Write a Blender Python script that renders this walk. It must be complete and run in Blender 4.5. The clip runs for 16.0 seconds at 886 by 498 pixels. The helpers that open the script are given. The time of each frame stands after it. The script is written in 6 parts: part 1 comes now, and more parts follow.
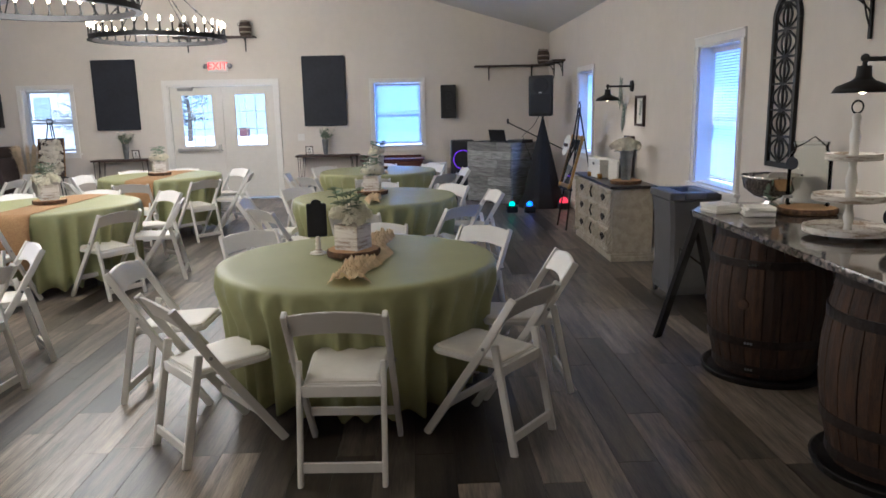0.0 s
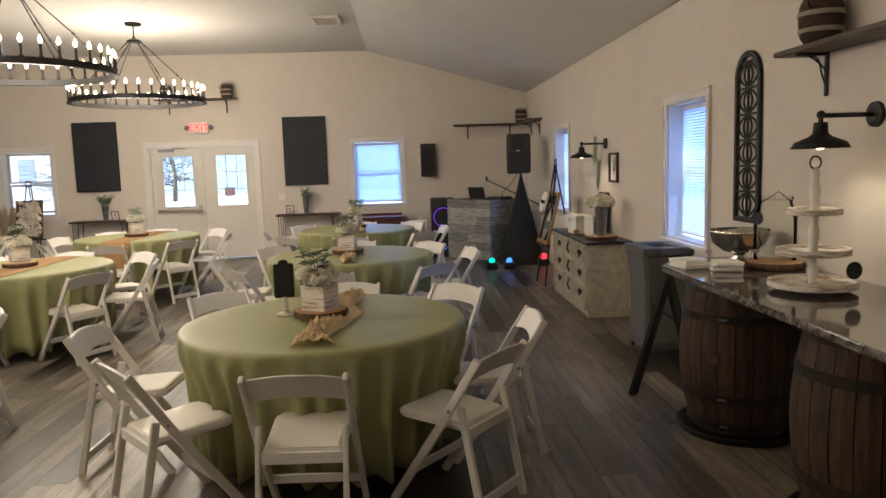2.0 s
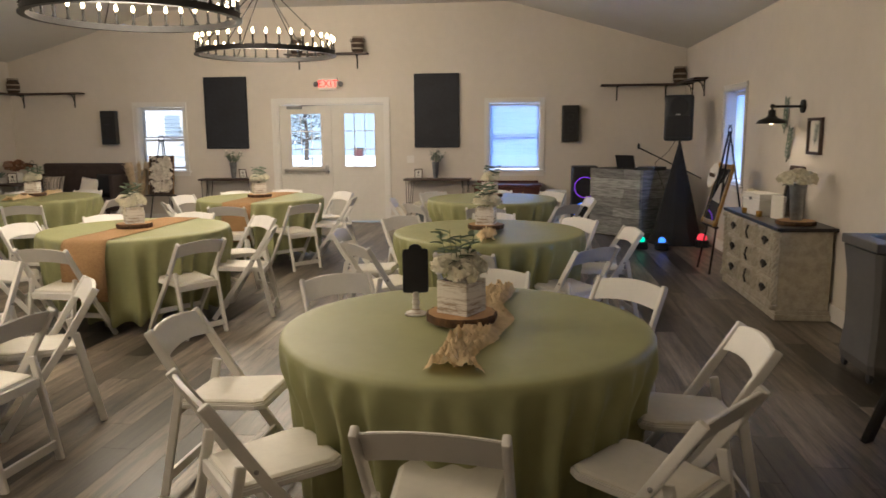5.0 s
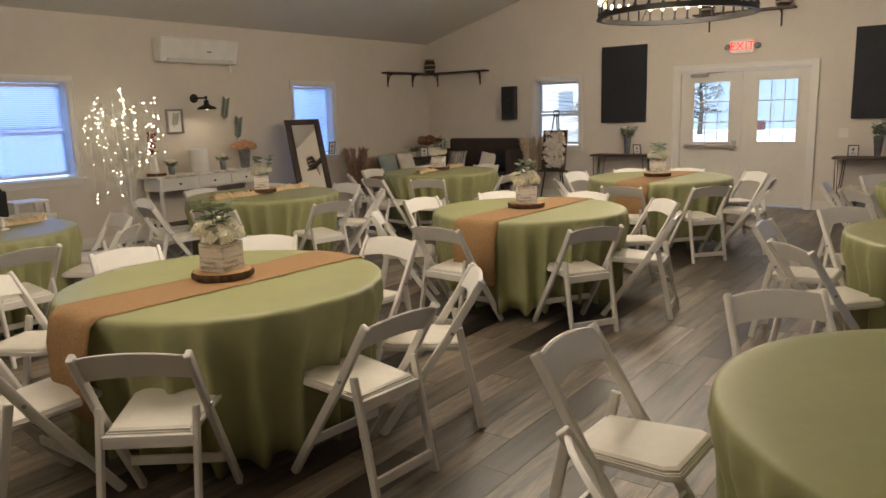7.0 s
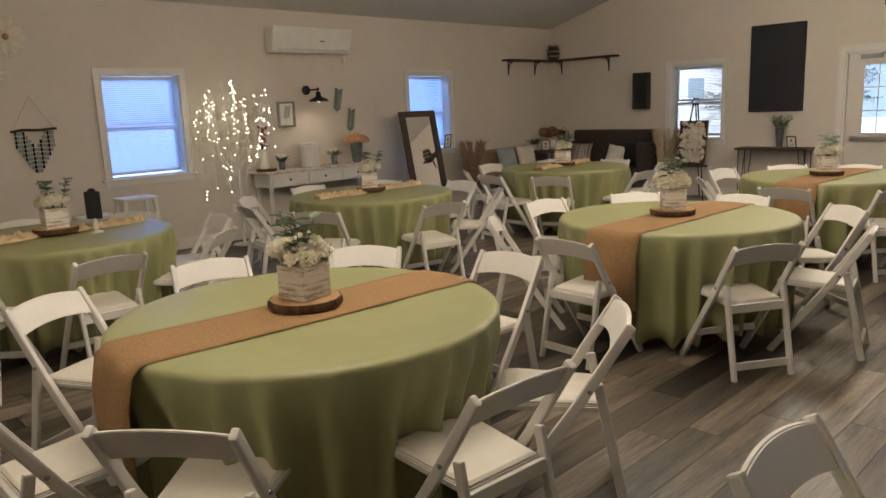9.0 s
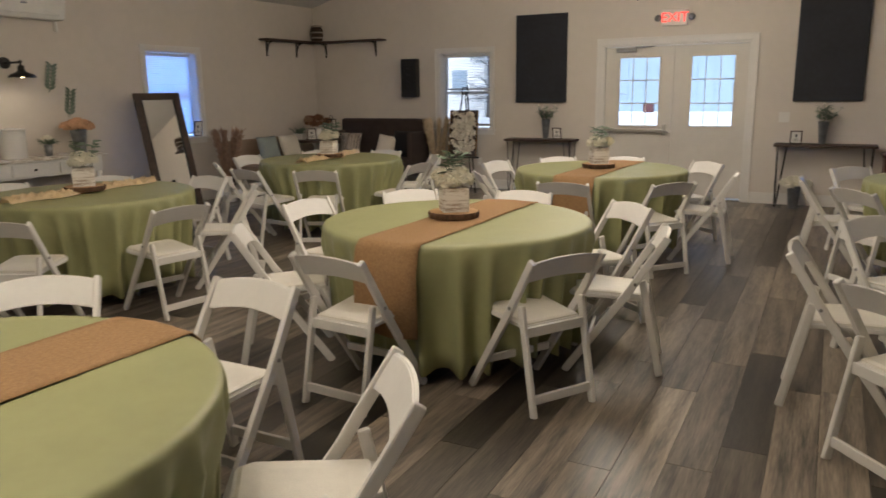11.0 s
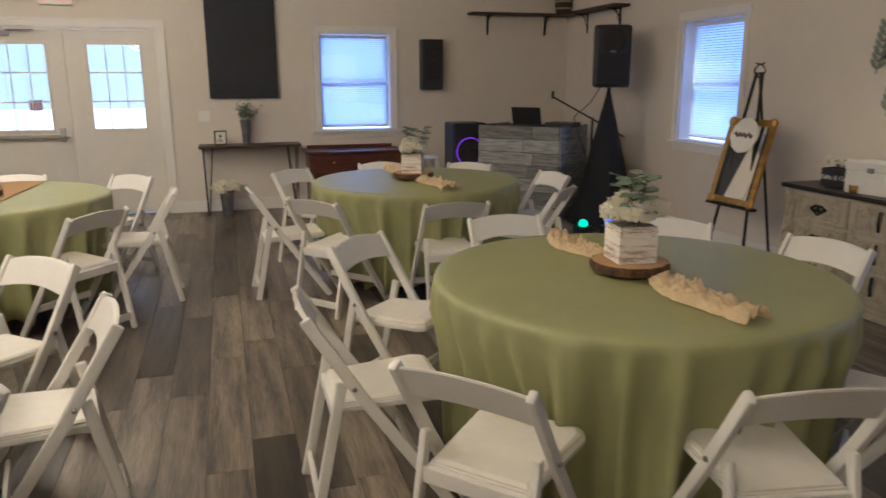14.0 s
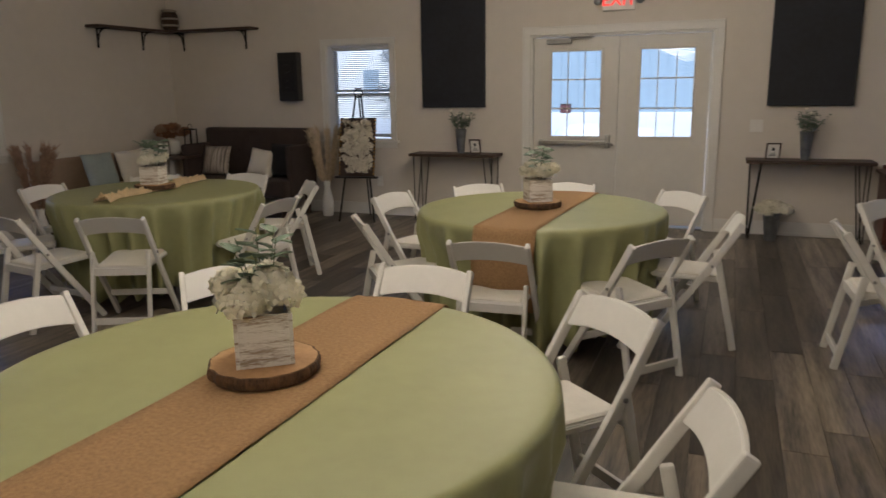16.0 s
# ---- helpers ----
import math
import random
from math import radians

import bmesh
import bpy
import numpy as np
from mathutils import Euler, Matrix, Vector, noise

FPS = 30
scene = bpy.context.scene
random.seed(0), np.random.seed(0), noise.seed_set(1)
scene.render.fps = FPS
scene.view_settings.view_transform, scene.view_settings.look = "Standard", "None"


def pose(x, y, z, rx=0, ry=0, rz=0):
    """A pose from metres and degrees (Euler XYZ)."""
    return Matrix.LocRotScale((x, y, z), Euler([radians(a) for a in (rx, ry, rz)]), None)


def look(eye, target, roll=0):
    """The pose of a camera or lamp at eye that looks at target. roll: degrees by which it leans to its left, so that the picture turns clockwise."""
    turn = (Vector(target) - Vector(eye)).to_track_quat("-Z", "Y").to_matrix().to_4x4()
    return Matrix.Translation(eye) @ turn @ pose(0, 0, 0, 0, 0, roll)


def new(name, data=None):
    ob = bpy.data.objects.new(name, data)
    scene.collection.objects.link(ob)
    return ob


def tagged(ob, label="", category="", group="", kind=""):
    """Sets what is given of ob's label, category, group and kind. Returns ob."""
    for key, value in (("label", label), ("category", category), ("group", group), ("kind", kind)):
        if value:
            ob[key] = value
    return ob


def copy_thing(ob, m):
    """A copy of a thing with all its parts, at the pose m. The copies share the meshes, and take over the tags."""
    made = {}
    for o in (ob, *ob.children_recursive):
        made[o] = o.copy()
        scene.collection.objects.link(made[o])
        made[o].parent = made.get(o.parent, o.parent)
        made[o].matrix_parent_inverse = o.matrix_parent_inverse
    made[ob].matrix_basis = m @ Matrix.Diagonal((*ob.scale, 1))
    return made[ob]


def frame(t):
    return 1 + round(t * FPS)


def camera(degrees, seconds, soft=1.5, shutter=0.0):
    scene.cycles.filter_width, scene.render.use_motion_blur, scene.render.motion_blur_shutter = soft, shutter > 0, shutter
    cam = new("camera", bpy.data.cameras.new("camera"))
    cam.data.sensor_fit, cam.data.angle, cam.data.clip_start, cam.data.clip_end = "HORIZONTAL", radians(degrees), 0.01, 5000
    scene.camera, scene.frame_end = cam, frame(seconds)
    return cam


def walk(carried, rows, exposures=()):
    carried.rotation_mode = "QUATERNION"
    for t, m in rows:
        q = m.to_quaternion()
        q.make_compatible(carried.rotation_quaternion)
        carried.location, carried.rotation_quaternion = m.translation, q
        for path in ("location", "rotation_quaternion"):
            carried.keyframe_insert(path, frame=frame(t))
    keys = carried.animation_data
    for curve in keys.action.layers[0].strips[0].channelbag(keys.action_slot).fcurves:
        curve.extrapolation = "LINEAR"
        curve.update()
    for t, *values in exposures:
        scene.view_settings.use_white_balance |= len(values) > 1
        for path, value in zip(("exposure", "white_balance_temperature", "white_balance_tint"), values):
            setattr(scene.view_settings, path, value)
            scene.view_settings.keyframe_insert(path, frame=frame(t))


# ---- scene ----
EXPO = [(0.0, 1.09, 4850, 10), (0.4, 0.67, 5050, 10), (1.0, 0.9, 5650, 10), (3.0, 0.99, 5850, 10), (5.5, 0.73, 5980, 10), (8.0, 0.44, 5980, 10), (11.0, 0.36, 5700, 10), (12.5, 0.51, 5620, 10), (13.5, 0.66, 5880, 10), (14.0, 0.64, 5700, 10), (14.5, 0.32, 5580, 10), (16.0, -0.06, 5600, 10)]
WIN_W = 15
cam = camera(62.5, 16.0, soft=1.5, shutter=0.2)
walk(cam, [
    (0.0, pose(3.414, -13.084, 1.550, 78.94, 1.23, -1.92)),
    (0.5, pose(3.437, -13.086, 1.561, 82.57, 1.67, -2.34)),
    (1.0, pose(3.452, -13.087, 1.566, 83.76, 1.79, -2.87)),
    (1.5, pose(3.476, -13.077, 1.562, 83.94, 1.95, -2.72)),
    (2.0, pose(3.518, -13.056, 1.554, 83.35, 1.80, -3.03)),
    (2.5, pose(3.538, -13.001, 1.543, 82.68, 1.49, -3.27)),
    (3.0, pose(3.503, -12.855, 1.548, 82.77, 1.37, -3.10)),
    (5.5, pose(3.228, -11.853, 1.528, 80.10, 0.51, 13.63)),
    (6.0, pose(3.126, -11.657, 1.523, 79.95, 0.79, 22.85)),
    (6.5, pose(3.032, -11.462, 1.508, 79.73, 1.43, 31.89)),
    (7.0, pose(2.876, -11.311, 1.506, 79.39, 1.68, 36.12)),
    (7.5, pose(2.739, -11.207, 1.508, 79.28, 2.02, 40.47)),
    (8.0, pose(2.619, -11.045, 1.509, 79.17, 2.29, 45.96)),
    (10.5, pose(1.978, -10.184, 1.480, 77.82, 1.21, 35.90)),
    (11.0, pose(1.868, -9.954, 1.461, 77.65, 0.78, 27.70)),
    (11.5, pose(1.772, -9.764, 1.479, 77.31, 0.41, 16.71)),
    (12.0, pose(1.739, -9.514, 1.472, 77.09, -0.32, 3.57)),
    (12.5, pose(1.730, -9.297, 1.481, 77.04, -0.52, -8.87)),
    (13.0, pose(1.667, -9.087, 1.472, 77.19, -0.74, -19.64)),
    (13.5, pose(1.600, -8.880, 1.459, 76.57, -0.22, -23.16)),
    (14.0, pose(1.556, -8.638, 1.455, 76.94, 0.20, -16.47)),
    (14.5, pose(1.484, -8.431, 1.465, 77.40, 0.64, -7.52)),
    (15.0, pose(1.359, -8.221, 1.482, 77.52, 1.00, 1.44)),
    (15.5, pose(1.227, -8.032, 1.478, 77.59, 1.33, 12.04)),
    (16.0, pose(1.121, -7.830, 1.474, 77.56, 0.83, 21.29)),
], exposures=EXPO)

# ---- world, sun, lamps ----
W = bpy.data.worlds.new("sky")
scene.world = W
W.use_nodes = True
sky = W.node_tree.nodes.new("ShaderNodeTexSky")
sky.sky_type, sky.sun_disc, sky.sun_elevation, sky.sun_rotation = "NISHITA", False, radians(46), radians(163)
W.node_tree.links.new(sky.outputs[0], W.node_tree.nodes["Background"].inputs[0])
W.node_tree.nodes["Background"].inputs[1].default_value = 0.15


def lamp(name, kind, m, energy, color, **kw):
    d = bpy.data.lights.new(name, kind)
    d.energy, d.color = energy, color
    if "size" in kw:
        d.shape, d.size, d.size_y = "RECTANGLE", kw["size"], kw["size_y"]
    if "radius" in kw:
        d.shadow_soft_size = kw["radius"]
    if "angle" in kw:
        d.angle = kw["angle"]
    if "spot" in kw:
        d.spot_size, d.spot_blend = kw["spot"], 0.6
    ob = new(name, d)
    ob.matrix_world = m
    return ob


lamp("sun", "SUN", look((3, -10, 11), (0, 0, 0)), 5.0, (0.98, 0.97, 0.95), angle=radians(3))
WARM = (1.0, 0.82, 0.60)
DAY = (0.2, 0.42, 1.0)
HX, EAVE, TOP, FLAT, BACK = 5.72, 2.76, 3.55, 2.94, -16.0
# the last entry is an unseen extra, added as fill for the near end
CHANDELIERS = ((-0.03, -2.82, 84), (-0.03, -5.97, 84), (-0.03, -9.12, 80), (-0.03, -12.27, 46))
for cx, cy, watts in CHANDELIERS:
    lamp("chandelier_glow", "POINT", pose(cx, cy, 2.56), watts, WARM, radius=0.5)

# ---- materials ----


def mat(name, color, rough=0.6, metal=0.0, var=0.12, scale=6.0, bump=0.0, bscale=60.0, stretch=(1, 1, 1), color2=None, rand=0.0, island=False, trans=0.0, emit=0.0, contrast=(0.35, 0.65), coat=0.0):
    m = bpy.data.materials.new(name)
    m.use_nodes = True
    nt = m.node_tree
    b = nt.nodes["Principled BSDF"]
    b.inputs["Roughness"].default_value, b.inputs["Metallic"].default_value = rough, metal
    if coat:
        b.inputs["Coat Weight"].default_value = coat
    tc, mp = nt.nodes.new("ShaderNodeTexCoord"), nt.nodes.new("ShaderNodeMapping")
    mp.inputs["Scale"].default_value = stretch
    nt.links.new(tc.outputs["Object"], mp.inputs[0])
    n1, n2 = nt.nodes.new("ShaderNodeTexNoise"), nt.nodes.new("ShaderNodeTexNoise")
    n1.inputs["Scale"].default_value, n1.inputs["Detail"].default_value = scale, 6
    n2.inputs["Scale"].default_value, n2.inputs["Detail"].default_value = scale * 7.3, 4
    if island:
        info = nt.nodes.new("ShaderNodeNewGeometry")
        rnd = info.outputs["Random Per Island"]
    else:
        info = nt.nodes.new("ShaderNodeObjectInfo")
        rnd = info.outputs["Random"]
    if rand:
        add = nt.nodes.new("ShaderNodeVectorMath")
        add.operation = "MULTIPLY_ADD"
        comb = nt.nodes.new("ShaderNodeCombineXYZ")
        for i in range(3):
            nt.links.new(rnd, comb.inputs[i])
        add.inputs[1].default_value = (37.0, 53.0, 71.0)
        nt.links.new(comb.outputs[0], add.inputs[0])
        nt.links.new(mp.outputs[0], add.inputs[2])
        src = add.outputs[0]
    else:
        src = mp.outputs[0]
    for n in (n1, n2):
        nt.links.new(src, n.inputs["Vector"])
    mix = nt.nodes.new("ShaderNodeMath")
    mix.operation = "MULTIPLY_ADD"
    mix.inputs[1].default_value = 0.35
    nt.links.new(n2.outputs[0], mix.inputs[0])
    mul = nt.nodes.new("ShaderNodeMath")
    mul.operation = "MULTIPLY"
    mul.inputs[1].default_value = 0.65
    nt.links.new(n1.outputs[0], mul.inputs[0])
    nt.links.new(mul.outputs[0], mix.inputs[2])
    ramp = nt.nodes.new("ShaderNodeValToRGB")
    c2 = color2 or tuple(max(0, c * (1 - var * 2)) for c in color)
    ramp.color_ramp.elements[0].position, ramp.color_ramp.elements[0].color = contrast[0], (*c2, 1)
    ramp.color_ramp.elements[1].position, ramp.color_ramp.elements[1].color = contrast[1], (*color, 1)
    nt.links.new(mix.outputs[0], ramp.inputs[0])
    out = ramp.outputs[0]
    if rand:
        hsv = nt.nodes.new("ShaderNodeHueSaturation")
        mr = nt.nodes.new("ShaderNodeMapRange")
        mr.inputs["To Min"].default_value, mr.inputs["To Max"].default_value = 1 - rand, 1 + rand
        nt.links.new(rnd, mr.inputs[0])
        nt.links.new(mr.outputs[0], hsv.inputs["Value"])
        nt.links.new(out, hsv.inputs["Color"])
        out = hsv.outputs[0]
    nt.links.new(out, b.inputs["Base Color"])
    if bump:
        n3, bp = nt.nodes.new("ShaderNodeTexNoise"), nt.nodes.new("ShaderNodeBump")
        n3.inputs["Scale"].default_value, n3.inputs["Detail"].default_value = bscale, 3
        nt.links.new(src, n3.inputs["Vector"])
        bp.inputs["Strength"].default_value, bp.inputs["Distance"].default_value = bump, 0.01
        nt.links.new(n3.outputs[0], bp.inputs["Height"])
        nt.links.new(bp.outputs[0], b.inputs["Normal"])
    if trans:
        tr, ms = nt.nodes.new("ShaderNodeBsdfTranslucent"), nt.nodes.new("ShaderNodeMixShader")
        nt.links.new(out, tr.inputs[0])
        ms.inputs[0].default_value = trans
        nt.links.new(b.outputs[0], ms.inputs[1])
        nt.links.new(tr.outputs[0], ms.inputs[2])
        nt.links.new(ms.outputs[0], nt.nodes["Material Output"].inputs[0])
    if emit:
        b.inputs["Emission Color"].default_value, b.inputs["Emission Strength"].default_value = (*color, 1), emit
    return m


def glow(name, color, strength):
    m = bpy.data.materials.new(name)
    m.use_nodes = True
    b = m.node_tree.nodes["Principled BSDF"]
    b.inputs["Base Color"].default_value = (*color, 1)
    b.inputs["Emission Color"].default_value, b.inputs["Emission Strength"].default_value = (*color, 1), strength
    return m


def glassy(name, color=(1, 1, 1), rough=0.02, ior=1.45):
    m = bpy.data.materials.new(name)
    m.use_nodes = True
    nt = m.node_tree
    g, t, x, f = (nt.nodes.new("ShaderNodeBsdf" + k) for k in ("Glossy", "Transparent")), None, None, None
    g, t = list(g)
    x, f = nt.nodes.new("ShaderNodeMixShader"), nt.nodes.new("ShaderNodeFresnel")
    g.inputs["Roughness"].default_value = rough
    f.inputs["IOR"].default_value = ior
    t.inputs[0].default_value = (*color, 1)
    nt.links.new(f.outputs[0], x.inputs[0])
    nt.links.new(t.outputs[0], x.inputs[1])
    nt.links.new(g.outputs[0], x.inputs[2])
    nt.links.new(x.outputs[0], nt.nodes["Material Output"].inputs[0])
    return m


M_WALL = mat("wall_paint", (0.66, 0.60, 0.525), 0.85, var=0.035, scale=1.2, bump=0.08, bscale=180)
M_CEIL = mat("ceiling_paint", (0.66, 0.64, 0.60), 0.9, var=0.03, scale=1.0, bump=0.08, bscale=150)
M_TRIM = mat("trim_paint", (0.72, 0.69, 0.64), 0.45, var=0.03, scale=3, bump=0.03, bscale=90)
M_DOOR = mat("door_paint", (0.67, 0.63, 0.565), 0.5, var=0.04, scale=2, bump=0.03, bscale=70)
M_PLANK = mat("vinyl_plank", (0.225, 0.182, 0.135), 0.34, scale=1.7, stretch=(11, 0.8, 1), color2=(0.04, 0.034, 0.03), rand=0.76, bump=0.12, bscale=24, contrast=(0.36, 0.68))
M_PLANK_JOINED = mat("vinyl_plank_field", (0.225, 0.182, 0.135), 0.34, scale=1.7, stretch=(11, 0.8, 1), color2=(0.04, 0.034, 0.03), rand=0.76, island=True, bump=0.12, bscale=24, contrast=(0.36, 0.68))
M_SUB = mat("floor_joint", (0.03, 0.027, 0.025), 0.8)
M_CLOTH = mat("sage_cloth", (0.325, 0.33, 0.155), 0.46, var=0.06, scale=3, bump=0.12, bscale=320)
M_CHAIR = mat("white_resin", (0.70, 0.675, 0.63), 0.4, var=0.035, scale=5, bump=0.03, bscale=80, rand=0.05)
M_PAD = mat("ivory_vinyl", (0.72, 0.68, 0.60), 0.5, var=0.05, scale=4, bump=0.1, bscale=140)
M_STEEL = mat("bolt_steel", (0.35, 0.34, 0.33), 0.35, 0.9)
M_BLACK = mat("black_metal", (0.022, 0.02, 0.019), 0.5, 0.4, var=0.2, bump=0.05)
M_BOARD = mat("chalk_black", (0.018, 0.020, 0.030), 0.7, var=0.25, scale=2.5, bump=0.04)
M_PLASTIC = mat("black_plastic", (0.016, 0.016, 0.018), 0.42, var=0.15, bump=0.05)
M_GRILLE = mat("speaker_grille", (0.02, 0.02, 0.022), 0.6, 0.2, bump=0.5, bscale=260)
M_BURLAP = mat("burlap", (0.43, 0.255, 0.115), 0.95, var=0.16, scale=95, bump=0.6, bscale=420)
M_GAUZE = mat("cream_gauze", (0.86, 0.67, 0.40), 0.9, var=0.08, scale=18, bump=0.4, bscale=220, trans=0.3)
M_BARK = mat("bark", (0.16, 0.085, 0.04), 0.95, scale=30, color2=(0.03, 0.018, 0.011), stretch=(1, 1, 0.35), bump=0.9, bscale=60)
M_SLICE = mat("cut_wood", (0.52, 0.32, 0.15), 0.7, scale=9, color2=(0.36, 0.2, 0.09), bump=0.15, bscale=80)
M_WASHBOX = mat("whitewashed_wood", (0.76, 0.72, 0.65), 0.75, scale=9, stretch=(1, 1, 7), color2=(0.34, 0.26, 0.18), contrast=(0.40, 0.52), bump=0.3, bscale=60)
M_PETAL = mat("white_petal", (0.88, 0.84, 0.70), 0.7, var=0.06, scale=20, trans=0.4)
M_LEAF = mat("eucalyptus_leaf", (0.22, 0.28, 0.19), 0.55, scale=14, color2=(0.12, 0.17, 0.13), trans=0.15)
M_STEM = mat("stem", (0.10, 0.13, 0.05), 0.7)
M_GALV = mat("galvanised_steel", (0.36, 0.38, 0.40), 0.42, 0.85, var=0.2, scale=14, bump=0.05)
M_DARKWOOD = mat("dark_wood", (0.06, 0.032, 0.02), 0.5, scale=3, stretch=(1, 8, 8), var=0.25, bump=0.15, bscale=40)
M_CHERRY = mat("cherry_wood", (0.115, 0.032, 0.02), 0.35, scale=3, stretch=(1, 6, 8), var=0.25, bump=0.05)
M_GREYWOOD = mat("weathered_board", (0.40, 0.40, 0.38), 0.8, scale=3, stretch=(2, 2, 14), color2=(0.16, 0.16, 0.155), rand=0.3, bump=0.4, bscale=50)
M_TAUPE = mat("taupe_paint", (0.45, 0.405, 0.315), 0.6, scale=16, color2=(0.31, 0.27, 0.2), contrast=(0.34, 0.58), bump=0.15)
M_GRANITE = mat("granite", (0.20, 0.165, 0.14), 0.1, scale=42, color2=(0.022, 0.02, 0.02), contrast=(0.42, 0.62), coat=0.5)
M_STAVE = mat("barrel_oak", (0.065, 0.029, 0.013), 0.75, scale=5, stretch=(7, 7, 1), color2=(0.014, 0.008, 0.005), rand=0.3, bump=0.4, bscale=40)
M_HOOP = mat("barrel_hoop", (0.05, 0.04, 0.035), 0.55, 0.7, var=0.3, scale=10, bump=0.1)
M_BIN = mat("grey_bin_plastic", (0.10, 0.095, 0.09), 0.55, var=0.08, bump=0.1, bscale=150)
M_SILVER = mat("polished_silver", (0.72, 0.70, 0.66), 0.08, 1.0, var=0.06, scale=12, bump=0.1, bscale=30)
M_GOLD = mat("gold_frame", (0.52, 0.30, 0.08), 0.4, 0.8, var=0.25, scale=14, bump=0.3)
M_MIRROR = mat("mirror_silver", (0.85, 0.86, 0.86), 0.02, 1.0, var=0.0)
M_WHITE = mat("white_paint", (0.78, 0.76, 0.71), 0.55, var=0.06, scale=5, bump=0.06)
M_CERAMIC = mat("white_ceramic", (0.80, 0.78, 0.74), 0.25, var=0.03)
M_PAPER = mat("paper", (0.82, 0.79, 0.72), 0.8, var=0.04)
M_INK = mat("ink", (0.05, 0.055, 0.05), 0.8)
M_SAGEINK = mat("sage_metal", (0.20, 0.25, 0.20), 0.6, var=0.15)
M_PAMPAS = mat("pampas_cream", (0.70, 0.56, 0.38), 0.95, var=0.15, scale=20)
M_PAMPAS2 = mat("pampas_tan", (0.42, 0.27, 0.18), 0.95, var=0.2, scale=20)
M_DRIED = mat("dried_flower", (0.30, 0.14, 0.07), 0.9, var=0.3, scale=12)
M_PEACH = mat("peach_petal", (0.75, 0.45, 0.26), 0.75, var=0.15, scale=14)
M_RED = mat("red_berry", (0.30, 0.035, 0.03), 0.5, var=0.3, scale=20)
M_SOFA = mat("brown_upholstery", (0.055, 0.038, 0.033), 0.85, var=0.15, scale=8, bump=0.3, bscale=260)
M_PILLOWW = mat("cream_linen", (0.74, 0.68, 0.57), 0.9, var=0.06, scale=8, bump=0.3, bscale=260)
M_PILLOWB = mat("sage_linen", (0.33, 0.38, 0.37), 0.9, var=0.08, scale=8, bump=0.3, bscale=260)
M_PILLOWK = mat("charcoal_linen", (0.014, 0.014, 0.016), 0.9, var=0.1, bump=0.3, bscale=260)
M_TAN = mat("tan_linen", (0.36, 0.26, 0.18), 0.9, var=0.1, bump=0.3, bscale=260)
M_BLIND = mat("blind_slat", (0.80, 0.84, 0.90), 0.6, var=0.02, trans=0.55)
M_GLASS = glassy("window_glass", (0.98, 0.99, 1.0))
M_JAR = glassy("clear_jar_glass", (0.92, 0.94, 0.92), 0.03, 1.2)
M_SNOW = mat("snow", (0.86, 0.89, 0.93), 0.8, var=0.04, scale=0.3, bump=0.3, bscale=3)
M_SIDING = mat("grey_siding", (0.27, 0.34, 0.40), 0.6, var=0.06, scale=1.5, stretch=(1, 1, 8))
M_TRUNK = mat("tree_bark", (0.09, 0.07, 0.055), 0.95, var=0.3, scale=8, bump=0.5)
M_NEEDLE = mat("needles", (0.13, 0.16, 0.14), 0.8, var=0.3, scale=5)
M_BULB = glow("bulb_glow", (1.0, 0.72, 0.38), 10)
M_FAIRY = glow("fairy_light", (1.0, 0.85, 0.55), 13)
M_EXIT = glow("exit_red", (0.9, 0.04, 0.03), 1.6)
M_PURPLE = glow("purple_led", (0.25, 0.05, 0.9), 0.4)
M_GREEN = glow("green_led", (0.02, 0.7, 0.35), 1.0)
M_BLUE = glow("blue_led", (0.05, 0.2, 1.0), 1.2)
M_REDLED = glow("red_led", (0.8, 0.04, 0.06), 0.7)

# ---- mesh helpers ----


def part(name, bm, material, parent=None, label="", smooth=False):
    me = bpy.data.meshes.new(name)
    bm.normal_update()
    bm.to_mesh(me)
    bm.free()
    me.materials.append(material)
    if smooth:
        for p in me.polygons:
            p.use_smooth = True
    ob = new(name, me)
    if parent:
        ob.parent = parent
    if label:
        ob["label"] = label
    return ob


def thing(name, m, label, category, group=""):
    ob = new(name)
    ob.empty_display_size = 0.1
    ob.matrix_world = m
    return tagged(ob, label, category, group)


def lone(name, bm, material, m, label, category, group="", smooth=False):
    ob = part(name, bm, material, None, "", smooth)
    ob.matrix_world = m
    return tagged(ob, label, category, group)


def struct(name, bm, material, label="", smooth=False):
    ob = part(name, bm, material, None, "", smooth)
    return tagged(ob, label, "", "", "structure")


def B():
    return bmesh.new()


def box(bm, c, s, bev=0.0, m=None):
    g = bmesh.ops.create_cube(bm, size=1.0, matrix=(m or Matrix()) @ Matrix.Translation(c) @ Matrix.Diagonal((*s, 1)))
    if bev:
        es = list({e for v in g["verts"] for e in v.link_edges})
        bmesh.ops.bevel(bm, geom=es, offset=bev, segments=2, affect="EDGES", profile=0.6)
    return bm


def bx(s, bev=0.0, c=(0, 0, 0), m=None):
    return box(B(), c, s, bev, m)


def beam(bm, a, b, w, d, bev=0.0, side=(1, 0, 0)):
    """A bar from a to b; w across the side axis, d across the other."""
    a, b = Vector(a), Vector(b)
    z = (b - a).normalized()
    x = Vector(side)
    x = (x - z * x.dot(z)).normalized()
    y = z.cross(x)
    m = Matrix.Translation((a + b) / 2) @ Matrix((x, y, z)).transposed().to_4x4()
    return box(bm, (0, 0, 0), (w, d, (b - a).length), bev, m)


